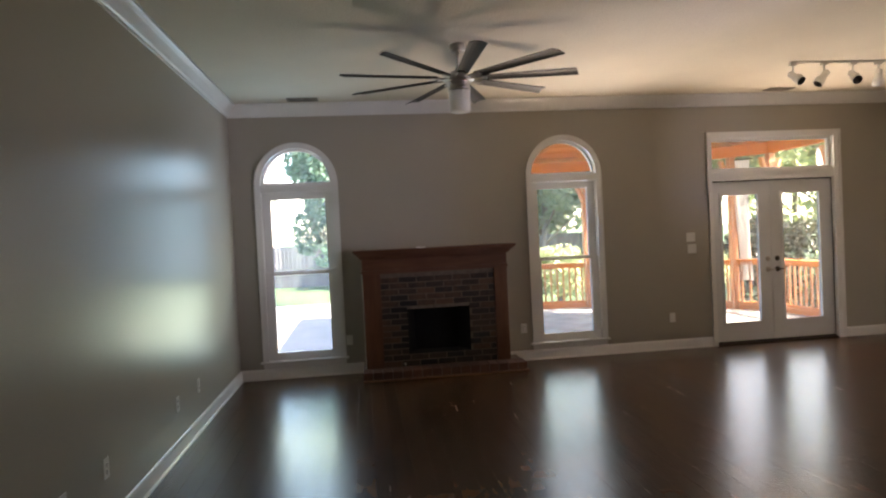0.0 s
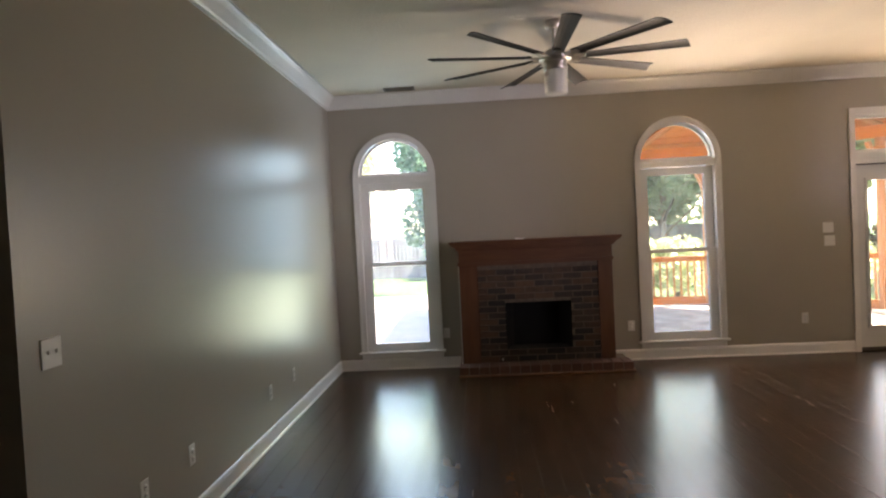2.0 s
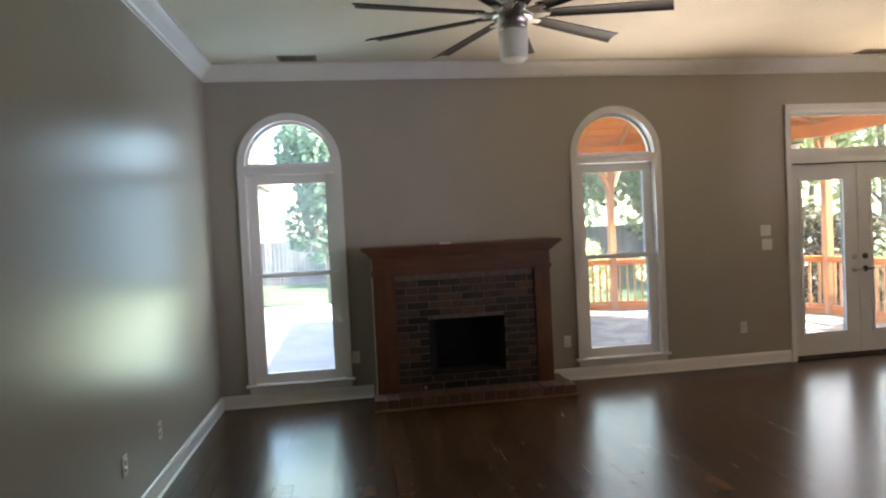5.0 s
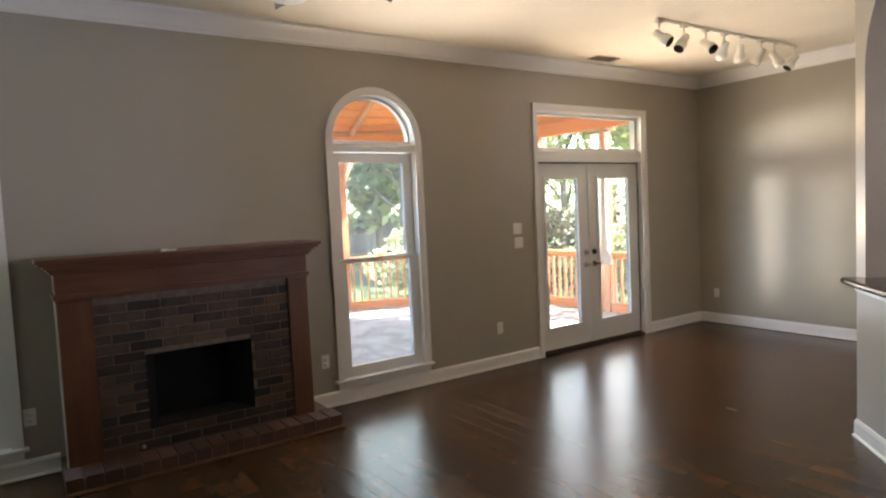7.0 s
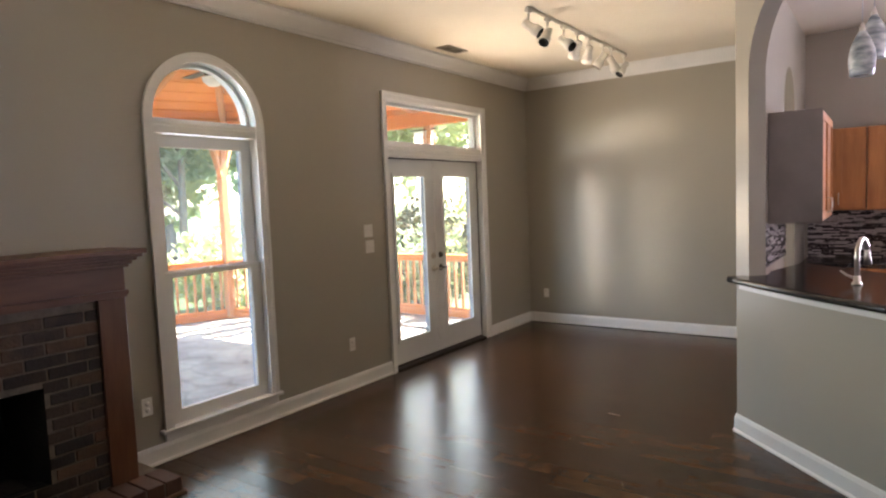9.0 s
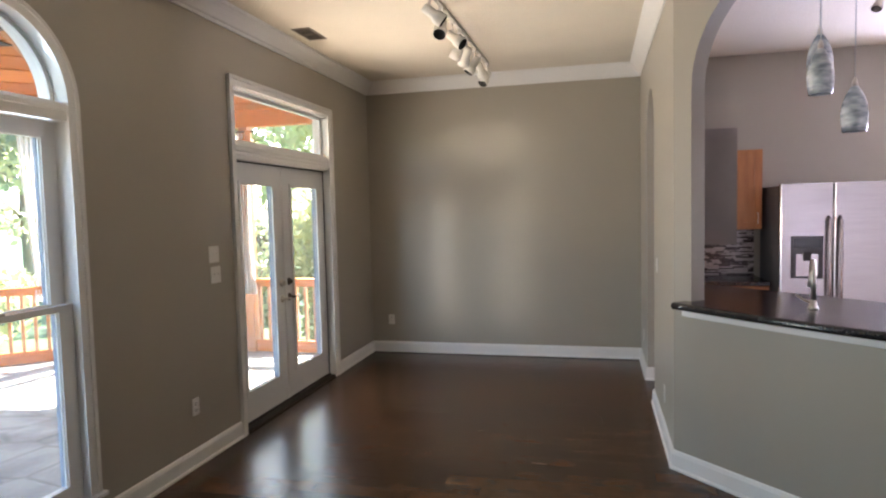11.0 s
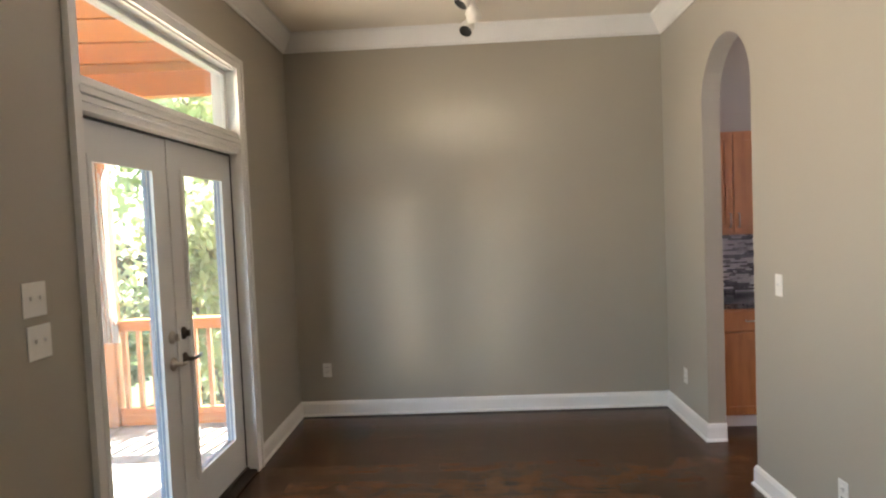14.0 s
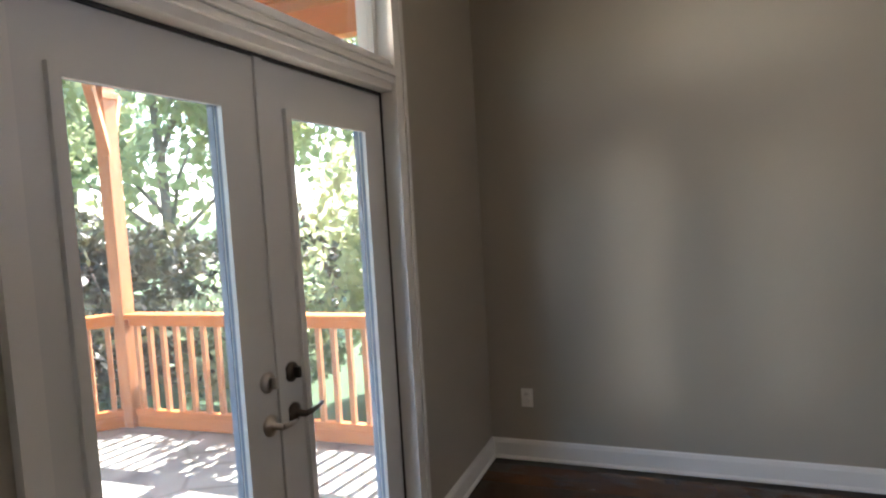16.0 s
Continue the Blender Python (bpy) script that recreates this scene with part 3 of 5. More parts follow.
def french_doors():
    d = thing("door_1", pose(5.285, YN, 0.0), "white french doors with full glass and transom, closed", "door", kind="structure")
    L, R, MID = -0.872, 0.838, -0.017
    bm = bmesh.new()
    for s, e in ((L - 0.040, L + 0.018), (R - 0.018, R + 0.074)):
        box(bm, s, e, -0.022, -0.001, 0.0, 2.68)
    for s, e in ((L - 0.044, L - 0.016), (R + 0.048, R + 0.078)):
        box(bm, s, e, -0.030, -0.021, 0.0, 2.685)
    box(bm, L + 0.018, R - 0.018, -0.022, -0.001, 2.613, 2.68)
    box(bm, L - 0.016, R + 0.048, -0.030, -0.021, 2.657, 2.685)
    part("casing", bm, M_TRIM, d)
    bm = bmesh.new()
    box(bm, L - 0.008, L + 0.004, 0.0, 0.155, 0.0, 2.615)
    box(bm, R - 0.004, R + 0.012, 0.0, 0.155, 0.0, 2.615)
    box(bm, L, R, 0.0, 0.155, 2.603, 2.617)
    part("jamb", bm, M_TRIM, d)
    bm = bmesh.new()
    box(bm, L + 0.004, R - 0.004, -0.002, 0.13, 2.076, 2.206)
    box(bm, L + 0.004, R - 0.004, -0.018, -0.002, 2.106, 2.131)
    box(bm, L + 0.004, R - 0.004, -0.026, -0.002, 2.136, 2.161)
    box(bm, L + 0.004, R - 0.004, -0.014, -0.002, 2.171, 2.186)
    part("transom_bar", bm, M_TRIM, d, bevel=0.002)
    bm = bmesh.new()
    for a, b, lo, hi in ((L + 0.004, L + 0.04, 2.206, 2.603), (R - 0.04, R - 0.004, 2.206, 2.603), (L + 0.04, R - 0.04, 2.206, 2.234), (L + 0.04, R - 0.04, 2.578, 2.603)):
        box(bm, a, b, 0.06, 0.11, lo, hi)
    tr = part("transom_sash", bm, M_TRIM, d)
    bm = bmesh.new()
    box(bm, L + 0.04, R - 0.04, 0.083, 0.087, 2.234, 2.578)
    pane = part("pane", bm, M_GLASS, tr)
    pane.visible_shadow = False
    bm = bmesh.new()
    box(bm, L + 0.004, R - 0.004, -0.012, 0.15, 0.0, 0.016)
    box(bm, L + 0.004, R - 0.004, 0.045, 0.14, 0.016, 0.03)
    part("threshold", bm, M_THRESH, d, "dark bronze threshold", bevel=0.003)
    for x0, x1, s in ((L + 0.007, MID - 0.002, 1), (MID + 0.002, R - 0.007, -1)):
        g0, g1 = (x0 + 0.158, x1 - 0.176) if s > 0 else (x0 + 0.137, x1 - 0.168)
        bm = bmesh.new()
        for a, b, lo, hi in ((x0, g0, 0.032, 2.066), (g1, x1, 0.032, 2.066), (g0, g1, 0.032, 0.262), (g0, g1, 1.905, 2.066)):
            box(bm, a, b, 0.066, 0.110, lo, hi)
        leaf = part("door_leaf", bm, M_DOOR, d, "white painted door leaf")
        bm = bmesh.new()
        for a, b, lo, hi in ((g0 - 0.018, g0 + 0.012, 0.244, 1.923), (g1 - 0.012, g1 + 0.018, 0.244, 1.923), (g0 + 0.012, g1 - 0.012, 0.244, 0.274), (g0 + 0.012, g1 - 0.012, 1.893, 1.923)):
            box(bm, a, b, 0.052, 0.067, lo, hi)
        part("glazing_bead", bm, M_DOOR, leaf)
        bm = bmesh.new()
        box(bm, g0, g1, 0.086, 0.09, 0.262, 1.905)
        pane = part("pane", bm, M_GLASS, leaf)
        # added strips that line the leaf's reveals with painted shade
        bm = bmesh.new()
        for a, b, lo, hi in ((g0, g0 + 0.003, 0.262, 1.905), (g1 - 0.003, g1, 0.262, 1.905), (g0 + 0.003, g1 - 0.003, 0.262, 0.265), (g0 + 0.003, g1 - 0.003, 1.902, 1.905)):
            box(bm, a, b, 0.0675, 0.085, lo, hi)
            box(bm, a, b, 0.091, 0.112, lo, hi)
        part("glazing_seal", bm, M_REVEAL, leaf, "grey-blue glass-edge strip with the reveal's shade in its colour")
        pane.visible_shadow = False
        hx = (x1 - 0.066) if s > 0 else (x0 + 0.058)
        hm = M_SATIN if s > 0 else M_HANDLE
        bm = bmesh.new()
        lathe(bm, [(0.0, 0), (0.033, 0.0), (0.033, 0.008), (0.024, 0.016), (0.016, 0.018), (0.0, 0.018)], 18, pose(hx, 0.066, 1.062, 90, 0, 0), cap=False)
        box(bm, hx - 0.006, hx + 0.006, 0.028, 0.05, 1.045, 1.079)
        part("deadbolt", bm, hm, leaf, "round metal deadbolt")
        bm = bmesh.new()
        lathe(bm, [(0.0, 0), (0.034, 0.0), (0.034, 0.007), (0.022, 0.014), (0.012, 0.02), (0.011, 0.05), (0.0, 0.05)], 18, pose(hx, 0.066, 0.925, 90, 0, 0), cap=False)
        tube(bm, [(hx, 0.018, 0.925), (hx + 0.02, 0.014, 0.926), (hx + 0.055, 0.013, 0.928), (hx + 0.10, 0.018, 0.932)] if s < 0 else
             [(hx, 0.018, 0.925), (hx + 0.03, 0.014, 0.923), (hx + 0.07, 0.016, 0.92)], [0.010, 0.010, 0.009, 0.007] if s < 0 else [0.010, 0.009, 0.007])
        part("lever_handle", bm, hm, leaf, "curved metal lever handle")
    bm = bmesh.new()
    box(bm, L + 0.0045, R - 0.0045, 0.058, 0.0655, 2.064, 2.0755)
    for a, b in ((L + 0.0045, L + 0.0095), (R - 0.0095, R - 0.0045)):
        box(bm, a, b, 0.058, 0.0655, 0.035, 2.064)
    part("weatherstrip", bm, M_SLOT, d, "black weatherstrip round the leaves")
    bm = bmesh.new()
    box(bm, MID - 0.022, MID + 0.022, 0.056, 0.066, 0.032, 2.066)
    part("astragal", bm, M_DOOR, d, bevel=0.003)
    return d


french_doors()


# kitchen bay windows
def fixed_window(name, m, w, lo, hi):
    f = thing(name, m, "white framed kitchen window with bright daylight", "window", kind="structure")
    bm = bmesh.new()
    for a, b, p, q in ((0, 0.05, lo, hi), (w - 0.05, w, lo, hi), (0.05, w - 0.05, lo, lo + 0.06), (0.05, w - 0.05, hi - 0.05, hi)):
        box(bm, a, b, 0.03, 0.10, p, q)
    part("window_frame", bm, M_TRIM, f)
    bm = bmesh.new()
    box(bm, 0.05, w - 0.05, 0.055, 0.075, (lo + hi) / 2 - 0.02, (lo + hi) / 2 + 0.02)
    part("meeting_rail", bm, M_TRIM, f)
    bm = bmesh.new()
    box(bm, 0.05, w - 0.05, 0.064, 0.067, lo + 0.06, hi - 0.05)
    pane = part("pane", bm, M_GLASS, f)
    pane.visible_shadow = False
    return f


bay = basis((BAYX, BAYN + 0.12), (0, -1))
fixed_window("window_3", bay @ pose(0.20, 0, 0), 0.99, 0.53, 2.18)
fixed_window("window_4", bay @ pose(1.25, 0, 0), 0.91, 0.53, 2.18)
fixed_window("window_5", basis((BAYX, KS), (-1, 0)) @ pose(0.06, 0, 0), 0.50, 0.55, 2.18)
bm = bmesh.new()
box(bm, XE - 0.02, BAYX - 0.002, KS + 0.002, BAYN - 0.002, 0.0, 0.485)
box(bm, XE - 0.05, BAYX - 0.002, KS + 0.002, BAYN - 0.002, 0.485, 0.52)
solo("window_seat", bm, M_SEAT, "reddish brown wooden window seat in the kitchen bay", "window seat", bevel=0.004)

# unseen wall added above the ceiling, up to the roof; keeps sun off the deck
bm = bmesh.new()
box(bm, XW - 0.158, XE + 0.158, YN + 0.02, YN + 0.158, TOP + 0.13, 4.35)
solo("wall_north_upper", bm, M_SIDING, "unseen pale wall added above the windows to block the sun", "wall", kind="structure")


# ---- fireplace ----
def fireplace():
    f = thing("fireplace", pose(0.86, YN, 0.0), "brick fireplace with stained wood mantel and low hearth", "fireplace")
    X0, X1 = -0.83, 0.825           # outer faces of the wooden surround
    FY = -0.305                      # brick face
    FB0, FB1, FBZ = -0.345, 0.37, 0.745
    # mantel shelf: stacked profile, wider and deeper towards the top
    for z0, z1, o in ((1.408, 1.436, 0.095), (1.39, 1.408, 0.078), (1.372, 1.39, 0.055), (1.352, 1.372, 0.036), (1.335, 1.352, 0.022)):
        bm = bmesh.new()
        box(bm, X0 - o, X1 + o, FY - 0.02 - o, -0.001, z0, z1)
        part("mantel_shelf" if o > 0.09 else "mantel_molding", bm, M_MANTEL, f, bevel=0.004)
    bm = bmesh.new()
    box(bm, X0, X1, FY - 0.02, -0.001, 1.205, 1.335)
    part("frieze", bm, M_MANTEL, f)
    bm = bmesh.new()
    box(bm, X0 - 0.012, X1 + 0.012, FY - 0.034, -0.001, 1.178, 1.205)
    box(bm, X0 - 0.006, X1 + 0.006, FY - 0.027, -0.001, 1.165, 1.178)
    part("molding_strip", bm, M_MANTEL, f)
    for a, b in ((X0, X0 + 0.20), (X1 - 0.155, X1)):
        bm = bmesh.new()
        box(bm, a, b, FY - 0.018, -0.001, 0.095, 1.165)
        part("surround_leg", bm, M_MANTEL_V, f, bevel=0.004)
    # brick face backing, with the opening left free
    ax0, ax1 = X0 + 0.20, X1 - 0.155
    for a, b, lo, hi in ((ax0, FB0 - 0.004, 0.095, 1.165), (FB1 + 0.004, ax1, 0.095, 1.165), (FB0 - 0.004, FB1 + 0.004, FBZ + 0.004, 1.165), (FB0 - 0.004, FB1 + 0.004, 0.095, 0.235)):
        bm = bmesh.new()
        box(bm, a, b, FY + 0.006, FY + 0.06, lo, hi)
        part("mortar_bed", bm, M_MORTAR, f)
    # firebox
    bm = bmesh.new()
    d0, d1 = FY + 0.0, -0.02
    for q in (((FB0, d0, 0.20), (FB0 + 0.10, d1, 0.20), (FB0 + 0.10, d1, FBZ), (FB0, d0, FBZ)), ((FB1, d0, 0.20), (FB1 - 0.10, d1, 0.20), (FB1 - 0.10, d1, FBZ), (FB1, d0, FBZ)),
              ((FB0 + 0.10, d1, 0.20), (FB1 - 0.10, d1, 0.20), (FB1 - 0.10, d1, FBZ), (FB0 + 0.10, d1, FBZ)), ((FB0, d0, FBZ), (FB1, d0, FBZ), (FB1 - 0.10, d1, FBZ), (FB0 + 0.10, d1, FBZ)),
              ((FB0, d0, 0.236), (FB1, d0, 0.236), (FB1 - 0.10, d1, 0.236), (FB0 + 0.10, d1, 0.236))):
        bm.faces.new([bm.verts.new(p) for p in q])
    part("firebox", bm, M_SOOT, f, "sooty black firebox lining")
    # bricks of the face
    rng = random.Random(4)
    BL, BH, J = 0.195, 0.057, 0.011
    cache = {}

    def brick(x0, x1, z0, z1, y0, y1, material, nm="brick"):
        key = (round(x1 - x0, 3), round(z1 - z0, 3), round(y1 - y0, 3), material.name)
        if key not in cache:
            b = bmesh.new()
            box(b, -(x1 - x0) / 2, (x1 - x0) / 2, -(y1 - y0) / 2, (y1 - y0) / 2, -(z1 - z0) / 2, (z1 - z0) / 2)
            cache[key] = finish(nm, b, material, 0.003)
        o = new(nm, cache[key])
        o.parent = f
        o.location = ((x0 + x1) / 2, (y0 + y1) / 2 + rng.uniform(-0.002, 0.002), (z0 + z1) / 2)
        o.rotation_euler = (rng.uniform(-0.008, 0.008), rng.uniform(-0.006, 0.006), rng.uniform(-0.008, 0.008))

    row, z = 0, 0.105
    while z + BH < 1.168:
        x = ax0 - (0.5 * (BL + J) if row % 2 else 0.0)
        while x < ax1:
            spans = [(max(x, ax0), min(x + BL, ax1))]
            if 0.20 < z < FBZ - 0.01:
                spans = [(max(x, ax0), min(x + BL, FB0)), (max(x, FB1), min(x + BL, ax1))]
            for a, b in spans:
                if b - a > 0.03:
                    gap = max(FB0 - b, a - FB1, 0.0, z - FBZ)          # smoke has blackened the bricks nearest the opening
                    brick(a, b, z, z + BH, FY - 0.002, FY + 0.04, M_SOOTBRICK if gap < rng.uniform(0.01, 0.10) else M_BRICK)
            x += BL + J
        z += BH + J
        row += 1
    # hearth: rowlock bricks over a brick base
    HX0, HX1, HY = -0.872, 0.965, -0.535
    bm = bmesh.new()
    box(bm, HX0 + 0.008, HX1 - 0.008, HY + 0.008, -0.001, 0.001, 0.088)
    part("hearth_bed", bm, M_MORTAR, f)
    n = 17
    w = (HX1 - HX0) / n
    for i in range(n):
        brick(HX0 + i * w + 0.005, HX0 + (i + 1) * w - 0.005, 0.004, 0.102, HY, HY + 0.215, M_HBRICK, "hearth_brick")
        brick(HX0 + i * w + 0.005, HX0 + (i + 1) * w - 0.005, 0.020, 0.101, HY + 0.224, FY + 0.0, M_HBRICK, "hearth_brick")
    bm = bmesh.new()
    box(bm, HX0, HX1 + 0.016, HY - 0.016, HY - 0.001, 0.0005, 0.02)
    box(bm, HX1 + 0.001, HX1 + 0.016, HY - 0.001, -0.03, 0.0005, 0.02)
    part("shoe_molding", bm, M_SHOE, f, "thin wooden shoe strip along the hearth", bevel=0.003)
    for i in range(7):
        a = FB0 + 0.02 + i * 0.102
        brick(a, a + 0.092, 0.20, 0.242, FY + 0.045, FY + 0.20, M_SOOT, "firebox_brick")
    bm = bmesh.new()
    box(bm, X0 - 0.010, X0 - 0.001, FY + 0.0, FY + 0.012, 0.09, 1.17)
    part("scribe_strip", bm, M_TRIM, f, "thin pale scribe strip")
    bm = bmesh.new()
    lathe(bm, [(0.0, 0), (0.014, 0), (0.014, 0.006), (0.005, 0.01), (0.004, 0.04), (0.0, 0.04)], 12, pose(FB0 - 0.05, FY - 0.002, 0.13, 90, 0, 0), cap=False)
    part("gas_valve", bm, M_NICKEL, f)


fireplace()
bm = bmesh.new()
box(bm, -0.05, 0.05, -0.012, 0.012, 0, 0.011)
box(bm, -0.048, -0.01, -0.009, 0.009, 0.011, 0.017)
ob = solo("bracket", bm, M_PAPER, "small white plastic bracket lying on the mantel shelf", "bracket", bevel=0.002)
ob.matrix_basis = pose(0.70, 7.63, 1.4365, 0, 0, 6)


# ---- ceiling fan ----
def ceiling_fan(x, y):
    f = thing("ceiling_fan", pose(x, y, TOP), "large nickel ceiling fan with nine dark blades and frosted light", "ceiling fan")
    bm = bmesh.new()
    lathe(bm, [(0.0, -0.062), (0.055, -0.062), (0.062, -0.056), (0.066, -0.04), (0.066, -0.001), (0, -0.001)], 28, cap=False)
    part("canopy", bm, M_NICKEL, f)
    bm = bmesh.new()
    lathe(bm, [(0.013, -0.21), (0.013, -0.06)], 14)
    lathe(bm, [(0.022, -0.225), (0.026, -0.215), (0.022, -0.19)], 14)
    part("downrod", bm, M_NICKEL, f)
    bm = bmesh.new()
    lathe(bm, [(0.0, -0.315), (0.10, -0.315), (0.125, -0.305), (0.13, -0.285), (0.125, -0.268), (0.095, -0.262), (0.075, -0.255), (0.075, -0.232), (0.06, -0.222), (0.026, -0.218), (0, -0.218)], 36, cap=False)
    part("motor_housing", bm, M_NICKEL, f)
    bm = bmesh.new()
    lathe(bm, [(0.0, -0.385), (0.088, -0.385), (0.094, -0.378), (0.094, -0.362), (0.088, -0.356), (0.088, -0.335), (0.095, -0.328), (0.095, -0.316), (0, -0.316)], 32, cap=False)
    part("light_collar", bm, M_NICKEL, f)
    bm = bmesh.new()
    lathe(bm, [(0.0, -0.562), (0.076, -0.562), (0.086, -0.553), (0.092, -0.39), (0.088, -0.385), (0.0, -0.385)], 36, cap=False)
    part("shade", bm, M_FROST, f, "frosted white glass drum")
    for k in range(9):
        m = pose(0, 0, -0.288, 0, 0, -91 + 40 * k)
        bm = bmesh.new()
        box(bm, 0.10, 0.235, -0.022, 0.022, -0.006, 0.006)
        box(bm, 0.115, 0.20, -0.034, 0.034, -0.009, 0.004)
        bmesh.ops.transform(bm, matrix=m @ pose(0, 0, 0, -9, 0, 0), verts=bm.verts[:])
        part("blade_arm", bm, M_NICKEL, f, bevel=0.003)
        bm = bmesh.new()
        n, rows = 8, []
        for i in range(n + 1):
            u = i / n
            r = 0.195 + u * 0.785
            hw = 0.045 + 0.018 * u
            rows.append([bm.verts.new((r + (0.02 * s if i == n else 0), s * hw, 0.012 * (1 - s * s) + h)) for s in (-1, -0.5, 0, 0.5, 1) for h in (0, 0.007)])
        for a, b in zip(rows, rows[1:]):
            for j in range(4):
                for h in (0, 1):
                    bm.faces.new((a[2 * j + h], a[2 * j + 2 + h], b[2 * j + 2 + h], b[2 * j + h]))
            bm.faces.new((a[0], a[1], b[1], b[0]))
            bm.faces.new((a[8], a[9], b[9], b[8]))
        for a in (rows[0], rows[-1]):
            for j in range(4):
                bm.faces.new((a[2 * j], a[2 * j + 1], a[2 * j + 3], a[2 * j + 2]))
        bmesh.ops.transform(bm, matrix=m @ pose(0, 0, 0, -11, 0, 0), verts=bm.verts[:])
        part("blade", bm, M_BLADE, f)


ceiling_fan(0.92, 5.80)


# ---- track lights over the dining area ----
def track_light():
    a, b = Vector((4.44, 6.49, TOP)), Vector((6.70, 6.47, TOP))
    m = basis((a.x, a.y, TOP), (b.x - a.x, b.y - a.y))
    t = thing("track_light", m, "white ceiling track with eight adjustable spot heads", "track light")
    length = (b - a).length
    bm = bmesh.new()
    box(bm, 0, length, -0.014, 0.014, -0.014, -0.001)
    box(bm, 0, length, -0.014, -0.006, -0.020, -0.014)
    box(bm, 0, length, 0.006, 0.014, -0.020, -0.014)
    part("track", bm, M_TRACK, t)
    aims = [(284, 52), (178, 42), (255, 52), (60, 38), (40, 42), (110, 35), (-20, 40), (150, 40)]
    for i, (u, (yaw, tilt)) in enumerate(zip((0.03, 0.37, 0.69, 0.98, 1.24, 1.60, 1.84, 2.22), aims)):
        bm = bmesh.new()
        box(bm, u - 0.035, u + 0.035, -0.016, 0.016, -0.045, -0.022)
        lathe(bm, [(0.009, -0.125), (0.009, -0.045)], 10, pose(u, 0, 0))
        lathe(bm, [(0.018, -0.15), (0.018, -0.12)], 12, pose(u, 0, 0))
        head = part("spot_head", bm, M_TRACK, t)
        hm = pose(u, 0, -0.145, 0, 0, yaw) @ pose(0, 0, 0, 0, 180 - tilt, 0)
        bm = bmesh.new()
        lathe(bm, [(0.0, -0.055), (0.030, -0.05), (0.034, -0.03), (0.034, 0.03), (0.048, 0.055), (0.050, 0.115), (0.046, 0.115)], 20, hm, cap=False)
        part("shell", bm, M_TRACK, head)
        bm = bmesh.new()
        lathe(bm, [(0.0, 0.075), (0.030, 0.075), (0.046, 0.114)], 20, hm, cap=False)
        part("baffle", bm, M_BLACK, head, "black inner baffle")


track_light()


def vent(x, y, turn=0):
    v = thing("ceiling_vent", pose(x, y, TOP, 0, 0, turn), "small metal ceiling air vent", "vent", "ceiling vents")
    bm = bmesh.new()
    for a, b, c, d in ((-0.17, 0.17, -0.08, -0.062), (-0.17, 0.17, 0.062, 0.08), (-0.17, -0.145, -0.062, 0.062), (0.145, 0.17, -0.062, 0.062), (-0.008, 0.008, -0.062, 0.062)):
        box(bm, a, b, c, d, -0.009, -0.001)
    part("frame", bm, M_VENT, v, bevel=0.002)
    bm = bmesh.new()
    box(bm, -0.145, 0.145, -0.062, 0.062, -0.003, -0.001)
    part("backing", bm, M_SLOT, v)
    for k in range(8):
        bm = bmesh.new()
        box(bm, -0.145, 0.145, -0.006, 0.006, -0.001, 0.001)
        bmesh.ops.transform(bm, matrix=pose(0, -0.054 + k * 0.0155, -0.006, 40, 0, 0), verts=bm.verts[:])
        part("slat", bm, M_VENT, v)


vent(-0.53, 7.74)
vent(5.18, 7.71)
vent(6.45, 2.35, 90)


# ---- switches and outlets ----
def plate(m, kind, w=0.072, gang=1):
    """Wall plate; local x along the wall, y into the wall, origin at its middle."""
    nm, label, cat = (("wall_outlet", "white duplex outlet plate on the wall", "outlet") if kind == "outlet" else ("light_switch", "white toggle switch plate on the wall", "light switch") if kind == "switch" else ("blank_plate", "white blank wall plate", "wall plate"))
    p = thing(nm, m, label, cat, nm + "s")
    bm = bmesh.new()
    box(bm, -w / 2, w / 2, -0.006, -0.0005, -0.0575, 0.0575)
    part("cover", bm, M_PLATE, p, bevel=0.002)
    for g in range(gang):
        gx = (g - (gang - 1) / 2) * 0.046
        if kind == "outlet":
            for s in (-1, 1):
                bm = bmesh.new()
                lathe(bm, [(0.0, 0), (0.0155, 0), (0.0165, 0.0015), (0.0, 0.0015)], 16, pose(gx, -0.0065, s * 0.021, 90, 0, 0), cap=False)
                so = part("socket", bm, M_PLATE, p)
                bm = bmesh.new()
                for dx in (-0.006, 0.006):
                    box(bm, gx + dx - 0.0012, gx + dx + 0.0012, -0.0092, -0.0082, s * 0.021 - 0.003, s * 0.021 + 0.006)
                part("slot", bm, M_SLOT, so)
        elif kind == "switch":
            bm = bmesh.new()
            box(bm, gx - 0.0055, gx + 0.0055, -0.016, -0.006, -0.002, 0.012)
            part("toggle", bm, M_PLATE, p, bevel=0.0015)
    return p


NORTH, EASTW, WESTW, PARTW = (1, 0), (0, -1), (0, 1), (-1, 0)
for x, z in ((-0.154, 0.397), (1.935, 0.393), (3.841, 0.40)):
    plate(basis((x, YN, z), NORTH), "outlet")
plate(basis((4.122, YN, 1.391), NORTH), "switch", 0.115, 2)
plate(basis((4.134, YN, 1.247), NORTH), "switch", 0.115, 2)
plate(basis((XE, 7.765, 0.385), EASTW), "outlet")
plate(basis((6.86, YP, 0.35), PARTW), "outlet")
plate(basis((4.87, YP, 0.325), PARTW), "outlet")
plate(basis((5.411, YP, 1.187), PARTW), "switch")
plate(basis((XW, 3.125, 1.17), WESTW), "switch", 0.115, 2)
for y in (3.71, 4.21, 5.55, 6.16):
    plate(basis((XW, y, 0.387), WESTW), "outlet")


